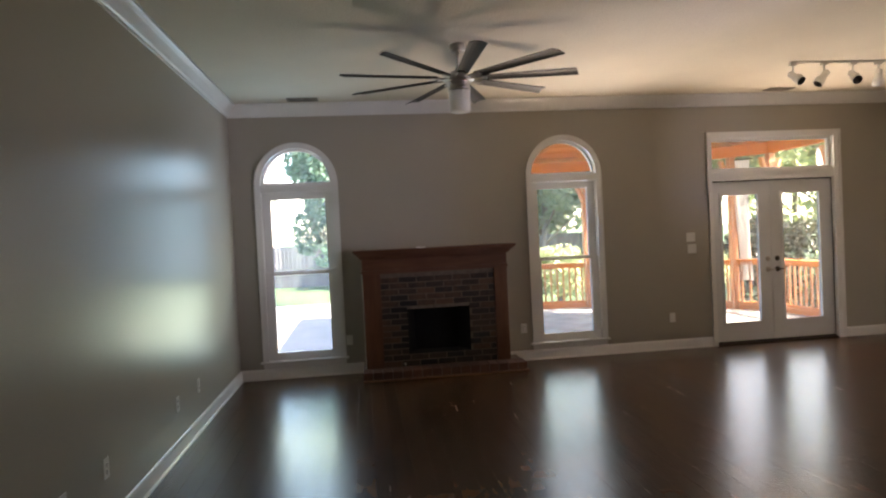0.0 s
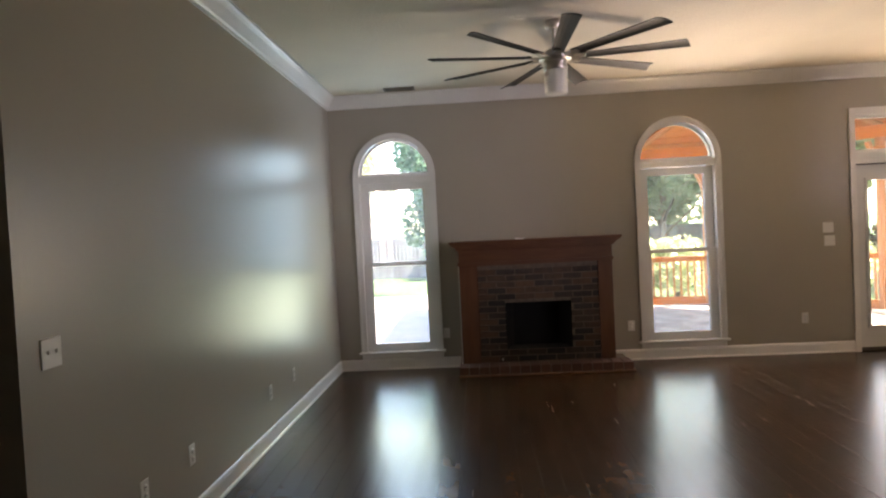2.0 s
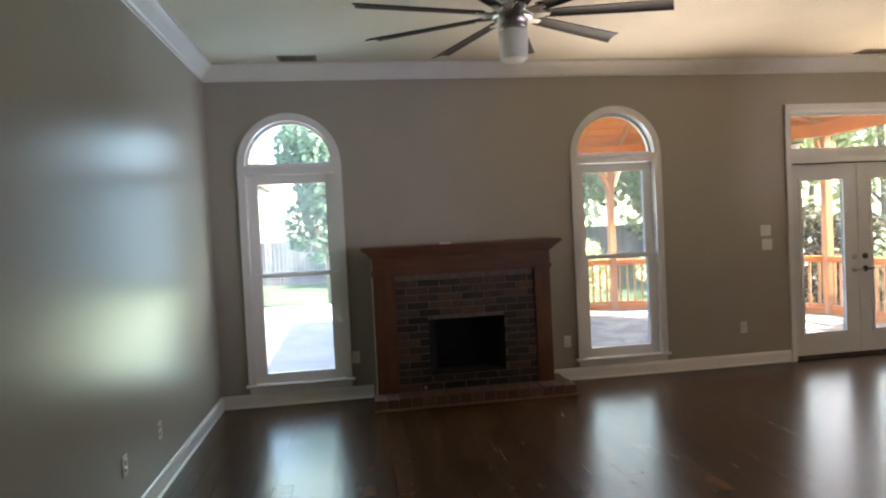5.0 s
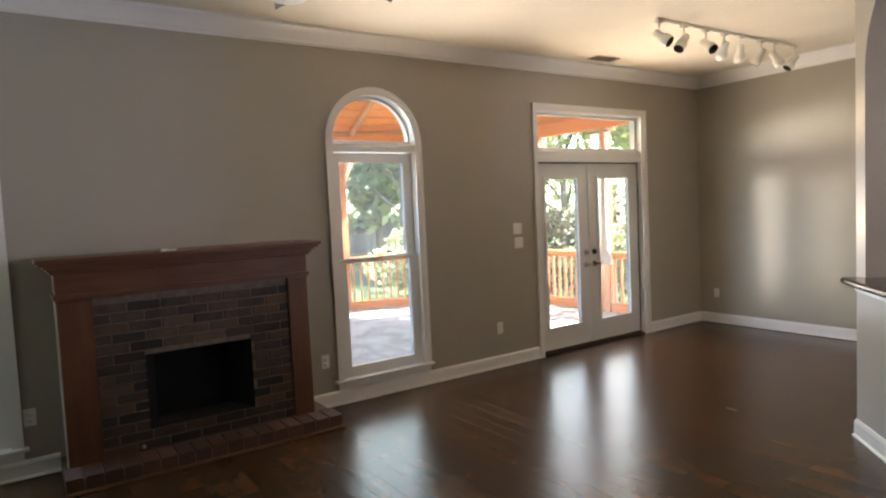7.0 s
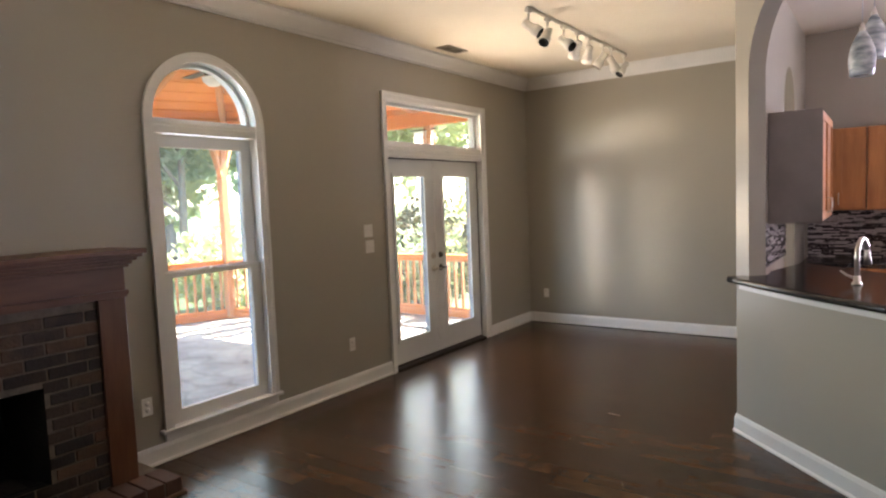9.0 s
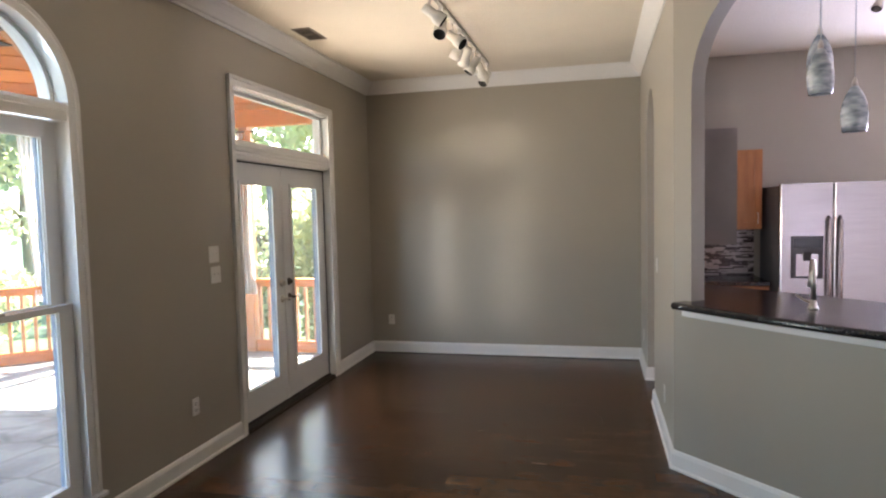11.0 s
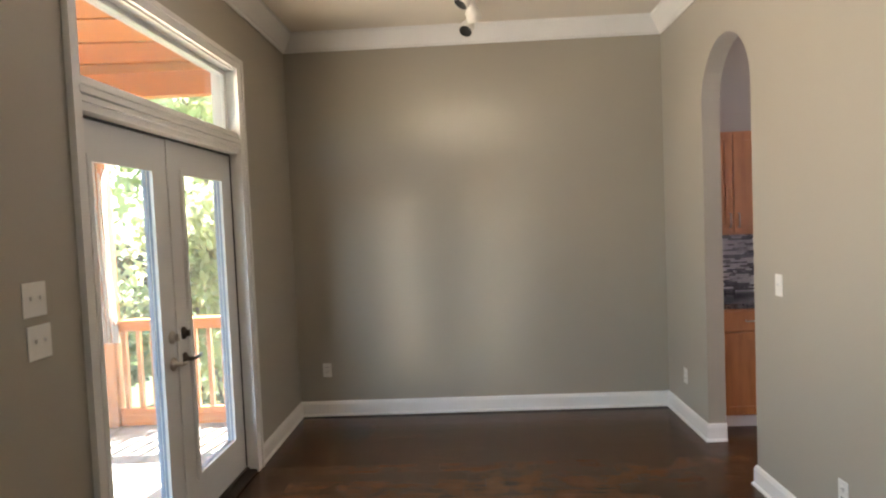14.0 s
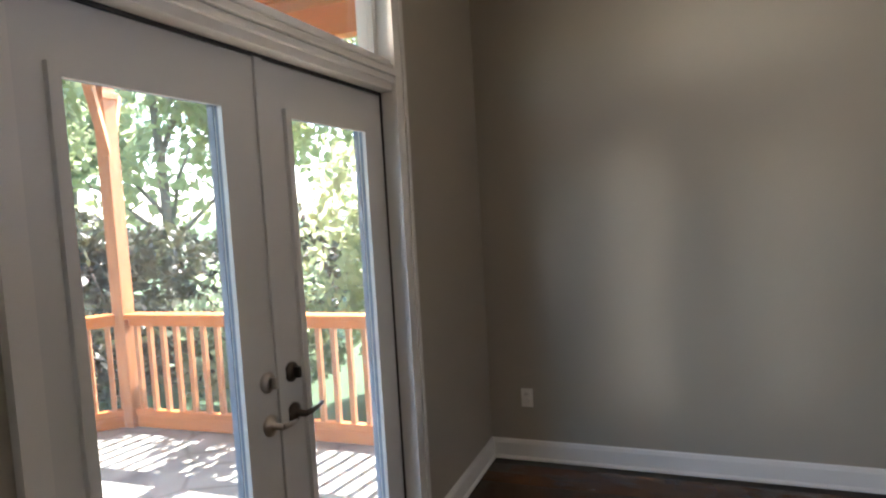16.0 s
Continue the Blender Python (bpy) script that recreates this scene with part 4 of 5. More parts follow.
# ---- kitchen ----
BARM = basis((B0.x, B0.y, 0), (BDIR.x, BDIR.y))


def counter_slab():
    bm = bmesh.new()
    n = 14
    top = []
    for k in range(n + 1):                         # gently bowed front edge
        u = 0.085 + (1.372 - 0.085) * k / n
        top.append((u, -0.105 - 0.03 * math.sin(math.pi * k / n)))
    outline = top + [(1.371, 0.0), (1.371, 0.14), (1.43, 0.14), (1.60, 0.40), (1.60, 0.78), (-0.36, 0.78), (-0.04, 0.285), (0.135, 0.13), (0.135, 0.0), (0.085, -0.004)]
    lo = [bm.verts.new((x, y, 1.034)) for x, y in outline]
    hi = [bm.verts.new((x, y, 1.074)) for x, y in outline]
    bm.faces.new(lo[::-1])
    bm.faces.new(hi)
    for i in range(len(lo)):
        j = (i + 1) % len(lo)
        bm.faces.new((lo[i], lo[j], hi[j], hi[i]))
    c = thing("bar_counter", BARM @ pose(0.7, 0, 1.034), "polished black granite bar counter on the angled wall", "countertop")
    bmesh.ops.transform(bm, matrix=BARM, verts=bm.verts[:])
    part("slab", bm, M_GRANITE, c, local=False)
    bm = bmesh.new()
    tube(bm, [(x, y - 0.001, 1.054) for x, y in top], 0.0215, 12)
    bmesh.ops.transform(bm, matrix=BARM, verts=bm.verts[:])
    part("rounded_edge", bm, M_GRANITE, c, local=False)
    return c


counter_slab()
bm = bmesh.new()
for k in range(14):
    a, b = 0.10 + 1.24 * k / 14, 0.10 + 1.24 * (k + 1) / 14
    ya, yb = -0.05 - 0.03 * math.sin(math.pi * k / 14), -0.05 - 0.03 * math.sin(math.pi * (k + 1) / 14)
    vs = [bm.verts.new(p) for p in ((a, ya, 0.99), (b, yb, 0.99), (b, yb, 1.033), (a, ya, 1.033), (a, -0.002, 0.975), (b, -0.002, 0.975), (b, -0.002, 1.033), (a, -0.002, 1.033))]
    for f in ((0, 1, 2, 3), (4, 7, 6, 5), (0, 4, 5, 1), (3, 2, 6, 7)) + (((0, 3, 7, 4),) if k == 0 else ()) + (((1, 5, 6, 2),) if k == 13 else ()):
        bm.faces.new([vs[i] for i in f])
bmesh.ops.transform(bm, matrix=BARM, verts=bm.verts[:])
solo("trim_bar", bm, M_TRIM, "white trim board under the bar counter", "trim", kind="structure")
bm = bmesh.new()
box(bm, 0.14, 1.40, 0.14, 0.74, 0.0, 1.033, BARM)
solo("sink_cabinet", bm, M_MAPLE, "honey maple sink base cabinet behind the bar", "cabinet", bevel=0.003)


def faucet():
    f = thing("faucet", pose(4.03, 4.263, 1.0742, 0, 0, -14), "brushed nickel gooseneck kitchen faucet", "faucet")
    bm = bmesh.new()
    lathe(bm, [(0.0, 0), (0.028, 0), (0.028, 0.008), (0.02, 0.014), (0.017, 0.05), (0.0, 0.05)], 18, cap=False)
    part("base", bm, M_SATIN, f)
    bm = bmesh.new()
    pts = [(0, 0, 0.04), (0, 0, 0.165)] + [(0.088 - 0.088 * math.cos(math.radians(a)), 0, 0.165 + 0.088 * math.sin(math.radians(a))) for a in range(15, 166, 15)]
    tube(bm, pts, 0.0135, 12)
    part("neck", bm, M_SATIN, f)
    bm = bmesh.new()
    tube(bm, [(0.173, 0, 0.186), (0.184, 0, 0.140), (0.193, 0, 0.098)], [0.014, 0.018, 0.022], 14)
    part("spray_head", bm, M_SATIN, f)
    bm = bmesh.new()
    tube(bm, [(0, 0.01, 0.035), (0, 0.05, 0.05), (0, 0.085, 0.075)], [0.009, 0.007, 0.006], 10)
    part("lever", bm, M_SATIN, f)


faucet()


def refrigerator():
    x0, y0, y1, sp, h = 6.45, 2.86, 3.80, 3.372, 1.822
    r = thing("refrigerator", pose((x0 + 7.2) / 2, (y0 + y1) / 2, 0), "stainless side-by-side refrigerator with dispenser", "refrigerator")
    bm = bmesh.new()
    box(bm, x0 + 0.07, 7.2, y0 + 0.005, y1 - 0.005, 0.02, h - 0.02)
    part("cabinet_body", bm, M_FRSIDE, r, "dark grey body", local=False, bevel=0.004)
    for a, b in ((y0, sp - 0.004), (sp + 0.004, y1)):
        bm = bmesh.new()
        box(bm, x0, x0 + 0.066, a, b, 0.09, h)
        dr = part("fridge_door", bm, M_STEEL, r, local=False, bevel=0.008)
        hy = sp - 0.045 if a == y0 else sp + 0.045
        bm = bmesh.new()
        tube(bm, [(x0 - 0.001, hy, 0.62), (x0 - 0.045, hy, 0.66), (x0 - 0.055, hy, 0.95), (x0 - 0.055, hy, 1.2), (x0 - 0.045, hy, 1.48), (x0 - 0.001, hy, 1.52)], 0.014, 10)
        part("handle", bm, M_STEEL, dr, local=False)
        if a != y0:
            bm = bmesh.new()
            box(bm, x0 - 0.006, x0 - 0.001, 3.456, 3.716, 0.97, 1.348)
            dp = part("dispenser", bm, M_FRSIDE, r, "dark ice and water dispenser", local=False, bevel=0.002)
            bm = bmesh.new()
            box(bm, x0 - 0.010, x0 - 0.006, 3.476, 3.696, 1.245, 1.33)
            part("panel", bm, M_DARKGLASS, dp, local=False)
            bm = bmesh.new()
            box(bm, x0 - 0.009, x0 - 0.006, 3.496, 3.676, 0.99, 1.19)
            part("recess", bm, M_STEEL, dp, local=False)
            bm = bmesh.new()
            box(bm, x0 - 0.022, x0 - 0.009, 3.556, 3.616, 1.13, 1.21)
            part("paddle", bm, M_BLACK, dp, local=False)
    bm = bmesh.new()
    box(bm, x0 + 0.01, x0 + 0.06, y0 + 0.02, y1 - 0.02, 0.012, 0.085)
    part("grille", bm, M_FRSIDE, r, local=False)


refrigerator()


def cabinet(m, w, d, lo, hi, doors, label, drawers=False, side=M_MAPLE, group="kitchen cabinets"):
    """Cabinet unit: local x along the front, y into the wall from the front, z up."""
    c = thing("wall_cabinet" if lo > 1 else "base_cabinet", m @ pose(w / 2, d / 2, lo), label, "cabinet", group)
    bm = bmesh.new()
    box(bm, -w / 2, w / 2, -d / 2 + 0.021, d / 2, 0, hi - lo)
    part("body", bm, side, c)
    if side is not M_MAPLE:
        bm = bmesh.new()
        box(bm, -w / 2 - 0.005, -w / 2 - 0.0008, -d / 2 - 0.021, d / 2, -0.004, hi - lo)
        part("end_panel", bm, side, c, "grey end panel")
    bm = bmesh.new()
    for a, b, p, q in ((-w / 2, -w / 2 + 0.035, 0, hi - lo), (w / 2 - 0.035, w / 2, 0, hi - lo), (-w / 2 + 0.035, w / 2 - 0.035, 0, 0.035), (-w / 2 + 0.035, w / 2 - 0.035, hi - lo - 0.035, hi - lo)):
        box(bm, a, b, -d / 2, -d / 2 + 0.02, p, q)
    part("face_frame", bm, M_MAPLE, c)
    ztop = hi - lo - (0.17 if drawers else 0.015)
    dw = (w - 0.03) / doors
    for k in range(doors):
        a, b = -w / 2 + 0.015 + k * dw + 0.004, -w / 2 + 0.015 + (k + 1) * dw - 0.004
        bm = bmesh.new()
        y0 = -d / 2 - 0.020
        for p, q, s, t in ((a, a + 0.055, 0.015, ztop), (b - 0.055, b, 0.015, ztop), (a + 0.055, b - 0.055, 0.015, 0.07), (a + 0.055, b - 0.055, ztop - 0.055, ztop)):
            box(bm, p, q, y0, -d / 2 - 0.001, s, t)
        dr = part("cabinet_door", bm, M_MAPLE, c)
        bm = bmesh.new()
        box(bm, a + 0.055, b - 0.055, y0 + 0.009, -d / 2 - 0.001, 0.07, ztop - 0.055)
        part("door_panel", bm, M_MAPLE, dr)
        hx = b - 0.028 if k % 2 == 0 else a + 0.028
        hz = 0.05 if lo > 1 else ztop - 0.18
        bm = bmesh.new()
        tube(bm, [(hx, y0, hz + 0.008), (hx, y0 - 0.025, hz + 0.008), (hx, y0 - 0.028, hz + 0.06), (hx, y0 - 0.025, hz + 0.112), (hx, y0, hz + 0.112)], 0.005, 8)
        part("handle", bm, M_SATIN, dr, "slim nickel pull")
        if drawers:
            bm = bmesh.new()
            box(bm, a, b, y0, -d / 2 - 0.001, ztop + 0.012, hi - lo - 0.015)
            df = part("drawer_front", bm, M_MAPLE, c, bevel=0.003)
            bm = bmesh.new()
            zc = (ztop + hi - lo) / 2
            tube(bm, [((a + b) / 2 - 0.05, y0, zc), ((a + b) / 2 - 0.05, y0 - 0.026, zc), ((a + b) / 2 + 0.05, y0 - 0.026, zc), ((a + b) / 2 + 0.05, y0, zc)], 0.005, 8)
            part("handle", bm, M_SATIN, df, "slim nickel pull")
    return c


# wall cabinet on the kitchen side of the partition; its front looks south
YK = YP - 0.12
cabinet(basis((4.83, YK - 0.315, 0), (1, 0)), 0.93, 0.313, 1.385, 2.16, 2, "honey maple wall cabinet with grey end panel", side=M_CABSIDE)
# east wall run; fronts look west
for y0, w in ((4.79, 0.50), (4.285, 0.45)):
    cabinet(basis((XE - 0.33, y0, 0), (0, -1)), w - 0.004, 0.328, 1.395, 2.17, 1 if w < 0.48 else 2, "honey maple wall cabinet over mosaic backsplash")
    cabinet(basis((XE - 0.61, y0, 0), (0, -1)), w - 0.004, 0.608, 0.10, 0.875, 1, "honey maple base cabinet with drawer", drawers=True)
bm = bmesh.new()
box(bm, XE - 0.55, XE - 0.002, 3.84, 4.795, 0.0, 0.099)
solo("trim_toe_kick", bm, M_TRIM, "white toe kick under base cabinets", "trim", kind="structure")
bm = bmesh.new()
box(bm, XE - 0.64, XE - 0.002, 3.835, 4.798, 0.876, 0.916)
solo("countertop", bm, M_GRANITE, "polished black granite kitchen countertop", "countertop", bevel=0.004)


def mosaic(m, w, lo, hi, seed):
    """Thin glass strips in staggered rows, standing off a grout bed."""
    b = thing("backsplash", m, "mosaic backsplash of thin grey, brown and white glass strips", "backsplash")
    bm = bmesh.new()
    box(bm, 0, w, -0.003, -0.0008, lo, hi)
    part("grout_bed", bm, M_GROUT, b)
    rng = random.Random(seed)
    verts, faces = [], []
    z = lo
    while z < hi - 0.012:
        x = -rng.uniform(0, 0.12)
        while x < w:
            e = x + rng.choice((0.05, 0.08, 0.11, 0.15))
            a, c = max(x, 0), min(e - 0.002, w)
            if c - a > 0.008:
                i = len(verts)
                for yy in (-0.009 - rng.uniform(0, 0.0012), -0.003):
                    verts += [(a, yy, z), (c, yy, z), (c, yy, z + 0.0125), (a, yy, z + 0.0125)]
                faces += [(i, i + 1, i + 2, i + 3), (i, i + 4, i + 5, i + 1), (i + 1, i + 5, i + 6, i + 2), (i + 2, i + 6, i + 7, i + 3), (i + 3, i + 7, i + 4, i)]
            x = e
        z += 0.0145
    me = bpy.data.meshes.new("tiles")
    me.from_pydata(verts, [], faces)
    me.materials.append(M_MOSAIC)
    o = new("tiles", me)
    o.parent = b
    o["kind"] = "stuff"


mosaic(basis((XE, 4.795, 0), (0, -1)), 0.955, 0.918, 1.392, 5)
mosaic(basis((5.75, YK, 0), (-1, 0)) @ pose(0, 0, 0, 0, 0, 180) @ pose(-1.05, 0, 0), 1.05, 1.078, 1.383, 9)


def pendant(x, y, zb):
    p = thing("pendant_lamp", pose(x, y, TOP), "swirled grey art-glass pendant lamp on thin cord", "pendant lamp", "pendants over the bar")
    d = zb - TOP
    bm = bmesh.new()
    lathe(bm, [(0.0, -0.025), (0.05, -0.02), (0.055, -0.001), (0, -0.001)], 20, cap=False)
    part("canopy", bm, M_SATIN, p)
    bm = bmesh.new()
    lathe(bm, [(0.003, d + 0.27), (0.003, -0.02)], 8)
    part("cord", bm, M_WIRE, p)
    bm = bmesh.new()
    lathe(bm, [(0.0, d + 0.225), (0.016, d + 0.225), (0.014, d + 0.26), (0.005, d + 0.285), (0, d + 0.285)], 14, cap=False)
    part("socket", bm, M_SATIN, p)
    bm = bmesh.new()
    lathe(bm, [(0.050, d + 0.004), (0.052, d), (0.056, d + 0.0), (0.062, d + 0.04), (0.066, d + 0.09), (0.060, d + 0.14), (0.044, d + 0.19), (0.022, d + 0.23), (0.014, d + 0.24)], 24, cap=False)
    part("shade", bm, M_SHADE, p, "swirled translucent grey glass shade")


pendant(4.18, 4.20, 2.335)
pendant(4.005, 4.25, 2.222)
pendant(4.04, 4.075, 2.022)


def monorail():
    m = basis((5.12, 3.60, TOP), (-0.06, -1))
    t = thing("spot_bar", m, "curved nickel ceiling rail with five small spots", "track light")
    bm = bmesh.new()
    tube(bm, [(x, 0.05 * math.sin(x * 4.2), -0.10) for x in [k * 0.1 for k in range(11)]], 0.008, 8)
    part("rail", bm, M_SATIN, t)
    bm = bmesh.new()
    lathe(bm, [(0.0, -0.03), (0.06, -0.025), (0.065, -0.001), (0, -0.001)], 20, pose(0.50, 0.03, 0), cap=False)
    lathe(bm, [(0.008, -0.10), (0.008, -0.02)], 8, pose(0.50, 0.03, 0))
    part("canopy", bm, M_SATIN, t)
    for k in range(5):
        u = 0.05 + 0.215 * k
        y = 0.05 * math.sin(u * 4.2)
        bm = bmesh.new()
        lathe(bm, [(0.004, -0.16), (0.004, -0.10)], 8, pose(u, y, 0))
        sh = part("stem", bm, M_SATIN, t)
        bm = bmesh.new()
        lathe(bm, [(0.012, 0.0), (0.022, -0.02), (0.036, -0.085), (0.030, -0.085)], 16, pose(u, y, -0.155, 12 * (k - 2), 25 - 12 * k, 0), cap=False)
        part("spot_shade", bm, M_SATIN, sh)


monorail()


def flush_light():
    f = thing("ceiling_light", pose(6.55, 1.69, TOP), "nickel flush ceiling light with three clear glass cups", "ceiling light")
    bm = bmesh.new()
    lathe(bm, [(0.0, -0.03), (0.13, -0.028), (0.14, -0.001), (0, -0.001)], 28, cap=False)
    part("plate", bm, M_SATIN, f)
    for k in range(3):
        bm = bmesh.new()
        lathe(bm, [(0.02, -0.03), (0.03, -0.05), (0.05, -0.10), (0.045, -0.10)], 16, pose(0.085 * math.cos(k * 2.1), 0.085 * math.sin(k * 2.1), -0.005, 18 * math.sin(k * 2.1), -18 * math.cos(k * 2.1), 0), cap=False)
        part("glass_cup", bm, M_FROST, f)


flush_light()


# ---- outside: ground, porch, garden ----
bm = bmesh.new()
box(bm, -220, 220, 8.16, 400, -0.9, -0.32)
solo("ground", bm, M_GRASS, "sunlit green lawn", "lawn", kind="structure")
bm = bmesh.new()
box(bm, -9.0, 1.6, 8.17, 17.6, -0.6, -0.12)
solo("pavement", bm, M_PATIO, "pale concrete patio in full sun", "patio", kind="structure")
POSTS = [Vector(p) for p in ((7.5, 8.35), (7.48, 9.72), (7.43, 11.15), (6.98, 11.66), (6.0, 12.72), (4.7, 13.3), (3.2, 13.6), (1.75, 13.8))]
bm = bmesh.new()
outline = [(1.6, 8.17), (7.62, 8.17)] + [(p.x + 0.1, p.y + 0.12) for p in POSTS[1:]] + [(1.6, 13.95)]
lo = [bm.verts.new((x, y, -0.6)) for x, y in outline]
hi = [bm.verts.new((x, y, -0.10)) for x, y in outline]
bm.faces.new(hi)
bm.faces.new(lo[::-1])
for i in range(len(lo)):
    j = (i + 1) % len(lo)
    bm.faces.new((lo[i], lo[j], hi[j], hi[i]))
solo("deck", bm, M_DECK, "pale grey porch floor slab with sun flecks", "deck", kind="structure")


def railing(p, q):
    d = q - p
    r = thing("porch_railing", basis((p.x, p.y, -0.10), d), "orange cedar porch railing with square balusters", "railing", "porch railings")
    n = d.length
    for nm, z0, z1, w in (("top_rail", 0.90, 0.94, 0.07), ("upper_stringer", 0.84, 0.895, 0.022), ("bottom_rail", 0.10, 0.15, 0.03), ("skirt_board", 0.0, 0.095, 0.02)):
        bm = bmesh.new()
        box(bm, 0.06, n - 0.06, -w, w, z0, z1)
        part(nm, bm, M_CEDAR_H, r, bevel=0.004)
    k = max(2, int((n - 0.12) / 0.125))
    b = bmesh.new()
    box(b, -0.018, 0.018, -0.018, 0.018, 0.15, 0.84)
    me = finish("baluster", b, M_CEDAR)
    for i in range(k):
        o = new("baluster", me)
        o.parent = r
        o.location = (0.06 + (n - 0.12) * (i + 0.5) / k, 0, 0)


def porch_post(p):
    t = thing("porch_post", pose(p.x, p.y, -0.10), "square orange cedar porch post with brackets", "post", "porch posts")
    bm = bmesh.new()
    box(bm, -0.06, 0.06, -0.06, 0.06, 0, 2.86)
    part("shaft", bm, M_CEDAR, t, bevel=0.006)
    bm = bmesh.new()
    box(bm, -0.075, 0.075, -0.075, 0.075, 2.66, 2.72)
    part("collar", bm, M_CEDAR, t, bevel=0.005)
    bm = bmesh.new()
    for a in (35, 215):
        m = pose(0, 0, 0, 0, 0, a)
        vs = [bm.verts.new(m @ Vector(v)) for v in ((0.06, -0.03, 2.2), (0.06, 0.03, 2.2), (0.06, 0.03, 2.34), (0.06, -0.03, 2.34), (0.48, -0.03, 2.76), (0.48, 0.03, 2.76), (0.38, 0.03, 2.78), (0.38, -0.03, 2.78))]
        for f in ((0, 1, 5, 4), (2, 3, 7, 6), (1, 2, 6, 5), (3, 0, 4, 7), (0, 3, 2, 1), (4, 5, 6, 7)):
            bm.faces.new([vs[i] for i in f])
    part("bracket", bm, M_CEDAR, t)


for p in POSTS:
    porch_post(p)
for p, q in zip(POSTS, POSTS[1:]):
    railing(p, q)

# porch roof: cedar boards under rafters, with an outer beam
pr = thing("porch_roof", pose(4.6, 11.0, 2.76), "orange cedar porch roof with exposed beams", "porch roof")
ring_pts = [(p.x, p.y) for p in POSTS]
for (ax, ay), (bx, by) in zip(ring_pts, ring_pts[1:]):
    bm = bmesh.new()
    m = basis((ax, ay, 2.76), (bx - ax, by - ay))
    box(bm, -0.05, math.hypot(bx - ax, by - ay) + 0.05, -0.06, 0.06, 0.0, 0.2, m)
    part("beam", bm, M_CEDAR_H, pr, local=False)
hub = Vector((4.3, 10.4, 3.75))
edge = [(1.55, 8.2)] + [(p.x + 0.25, p.y + 0.2) for p in POSTS[::-1][:-1]] + [(7.85, 8.2)]
edge[1] = (1.5, 14.1)
bm = bmesh.new()
N = 10
loop = list(zip(edge, edge[1:] + edge[:1]))         # the last side runs along the house
for (ax, ay), (bx, by) in loop:
    A, B = Vector((ax, ay, 2.965)), Vector((bx, by, 2.965))
    for k in range(N):
        f0, f1 = k / N + 0.004, (k + 1) / N - 0.004
        q = [A.lerp(hub, f0), B.lerp(hub, f0), B.lerp(hub, f1), A.lerp(hub, f1)]
        up = Vector((0, 0, 0.03))
        vs = [bm.verts.new(v) for v in q] + [bm.verts.new(v + up) for v in q]
        for f in ((3, 2, 1, 0), (4, 5, 6, 7), (0, 1, 5, 4), (1, 2, 6, 5), (2, 3, 7, 6), (3, 0, 4, 7)):
            bm.faces.new([vs[i] for i in f])
part("ceiling_boards", bm, M_CEDAR_H, pr, "orange cedar ceiling boards", local=False)
bm = bmesh.new()
for (ax, ay), (bx, by) in loop:
    bm.faces.new([bm.verts.new(v) for v in ((ax, ay, 3.02), (bx, by, 3.02), (hub.x, hub.y, hub.z + 0.06))])
part("shingles", bm, M_ROOF, pr, local=False)
for (ax, ay) in edge[1:-1]:
    bm = bmesh.new()
    tube(bm, [(ax, ay, 2.93), (hub.x, hub.y, hub.z - 0.05)], 0.05, 4)
    part("rafter", bm, M_CEDAR, pr, local=False)


def porch_fan(x, y, z):
    f = thing("porch_fan", pose(x, y, z), "dark outdoor ceiling fan under the porch roof", "ceiling fan")
    bm = bmesh.new()
    lathe(bm, [(0.0, -0.62), (0.09, -0.6), (0.11, -0.52), (0.05, -0.48), (0.015, -0.46), (0.015, -0.02), (0, -0.02)], 18, cap=False)
    part("motor_housing", bm, M_HANDLE, f)
    bm = bmesh.new()
    lathe(bm, [(0.0, -0.72), (0.06, -0.71), (0.105, -0.67), (0.12, -0.62), (0.09, -0.61), (0.0, -0.61)], 20, cap=False)
    part("light_bowl", bm, M_FROST, f, "frosted white glass bowl")
    for k in range(5):
        bm = bmesh.new()
        box(bm, 0.1, 0.62, -0.06, 0.06, -0.535, -0.525, pose(0, 0, 0, 0, 0, 72 * k + 11))
        part("blade", bm, M_BLADE, f)


porch_fan(4.3, 10.4, 3.75)


def curtain(x, y, w, turn, foot):
    c = thing("porch_curtain", pose(x, y, -0.10, 0, 0, turn), "white outdoor curtain gathered beside a porch post", "curtain", "porch curtains")
    bm = bmesh.new()
    nu, nz, rows = 30, 20, []
    for j in range(nz + 1):
        z = foot + (2.78 - foot) * j / nz
        s = (z - foot) / (2.78 - foot)
        width = w * (0.62 + 0.38 * s * s + 0.18 * math.exp(-s * 9))
        rows.append([bm.verts.new(((i / nu) * width + 0.05 * math.sin(3 * s), (0.022 + 0.02 * (1 - s)) * math.sin(i * 1.35 + 0.5 * math.sin(z * 2)), z)) for i in range(nu + 1)])
    for a, b in zip(rows, rows[1:]):
        for i in range(nu):
            f = bm.faces.new((a[i], a[i + 1], b[i + 1], b[i]))
            f.smooth = True
    part("cloth", bm, M_CURTAIN, c)
    bm = bmesh.new()
    tube(bm, [(-0.05, 0, 2.80), (w + 0.08, 0, 2.80)], 0.012, 8)
    part("rod", bm, M_HANDLE, c)


curtain(7.20, 11.40, 0.30, 131, 0.55)
curtain(7.42, 9.60, 0.34, 91, 0.75)
curtain(6.72, 11.94, 0.34, 133, 0.75)


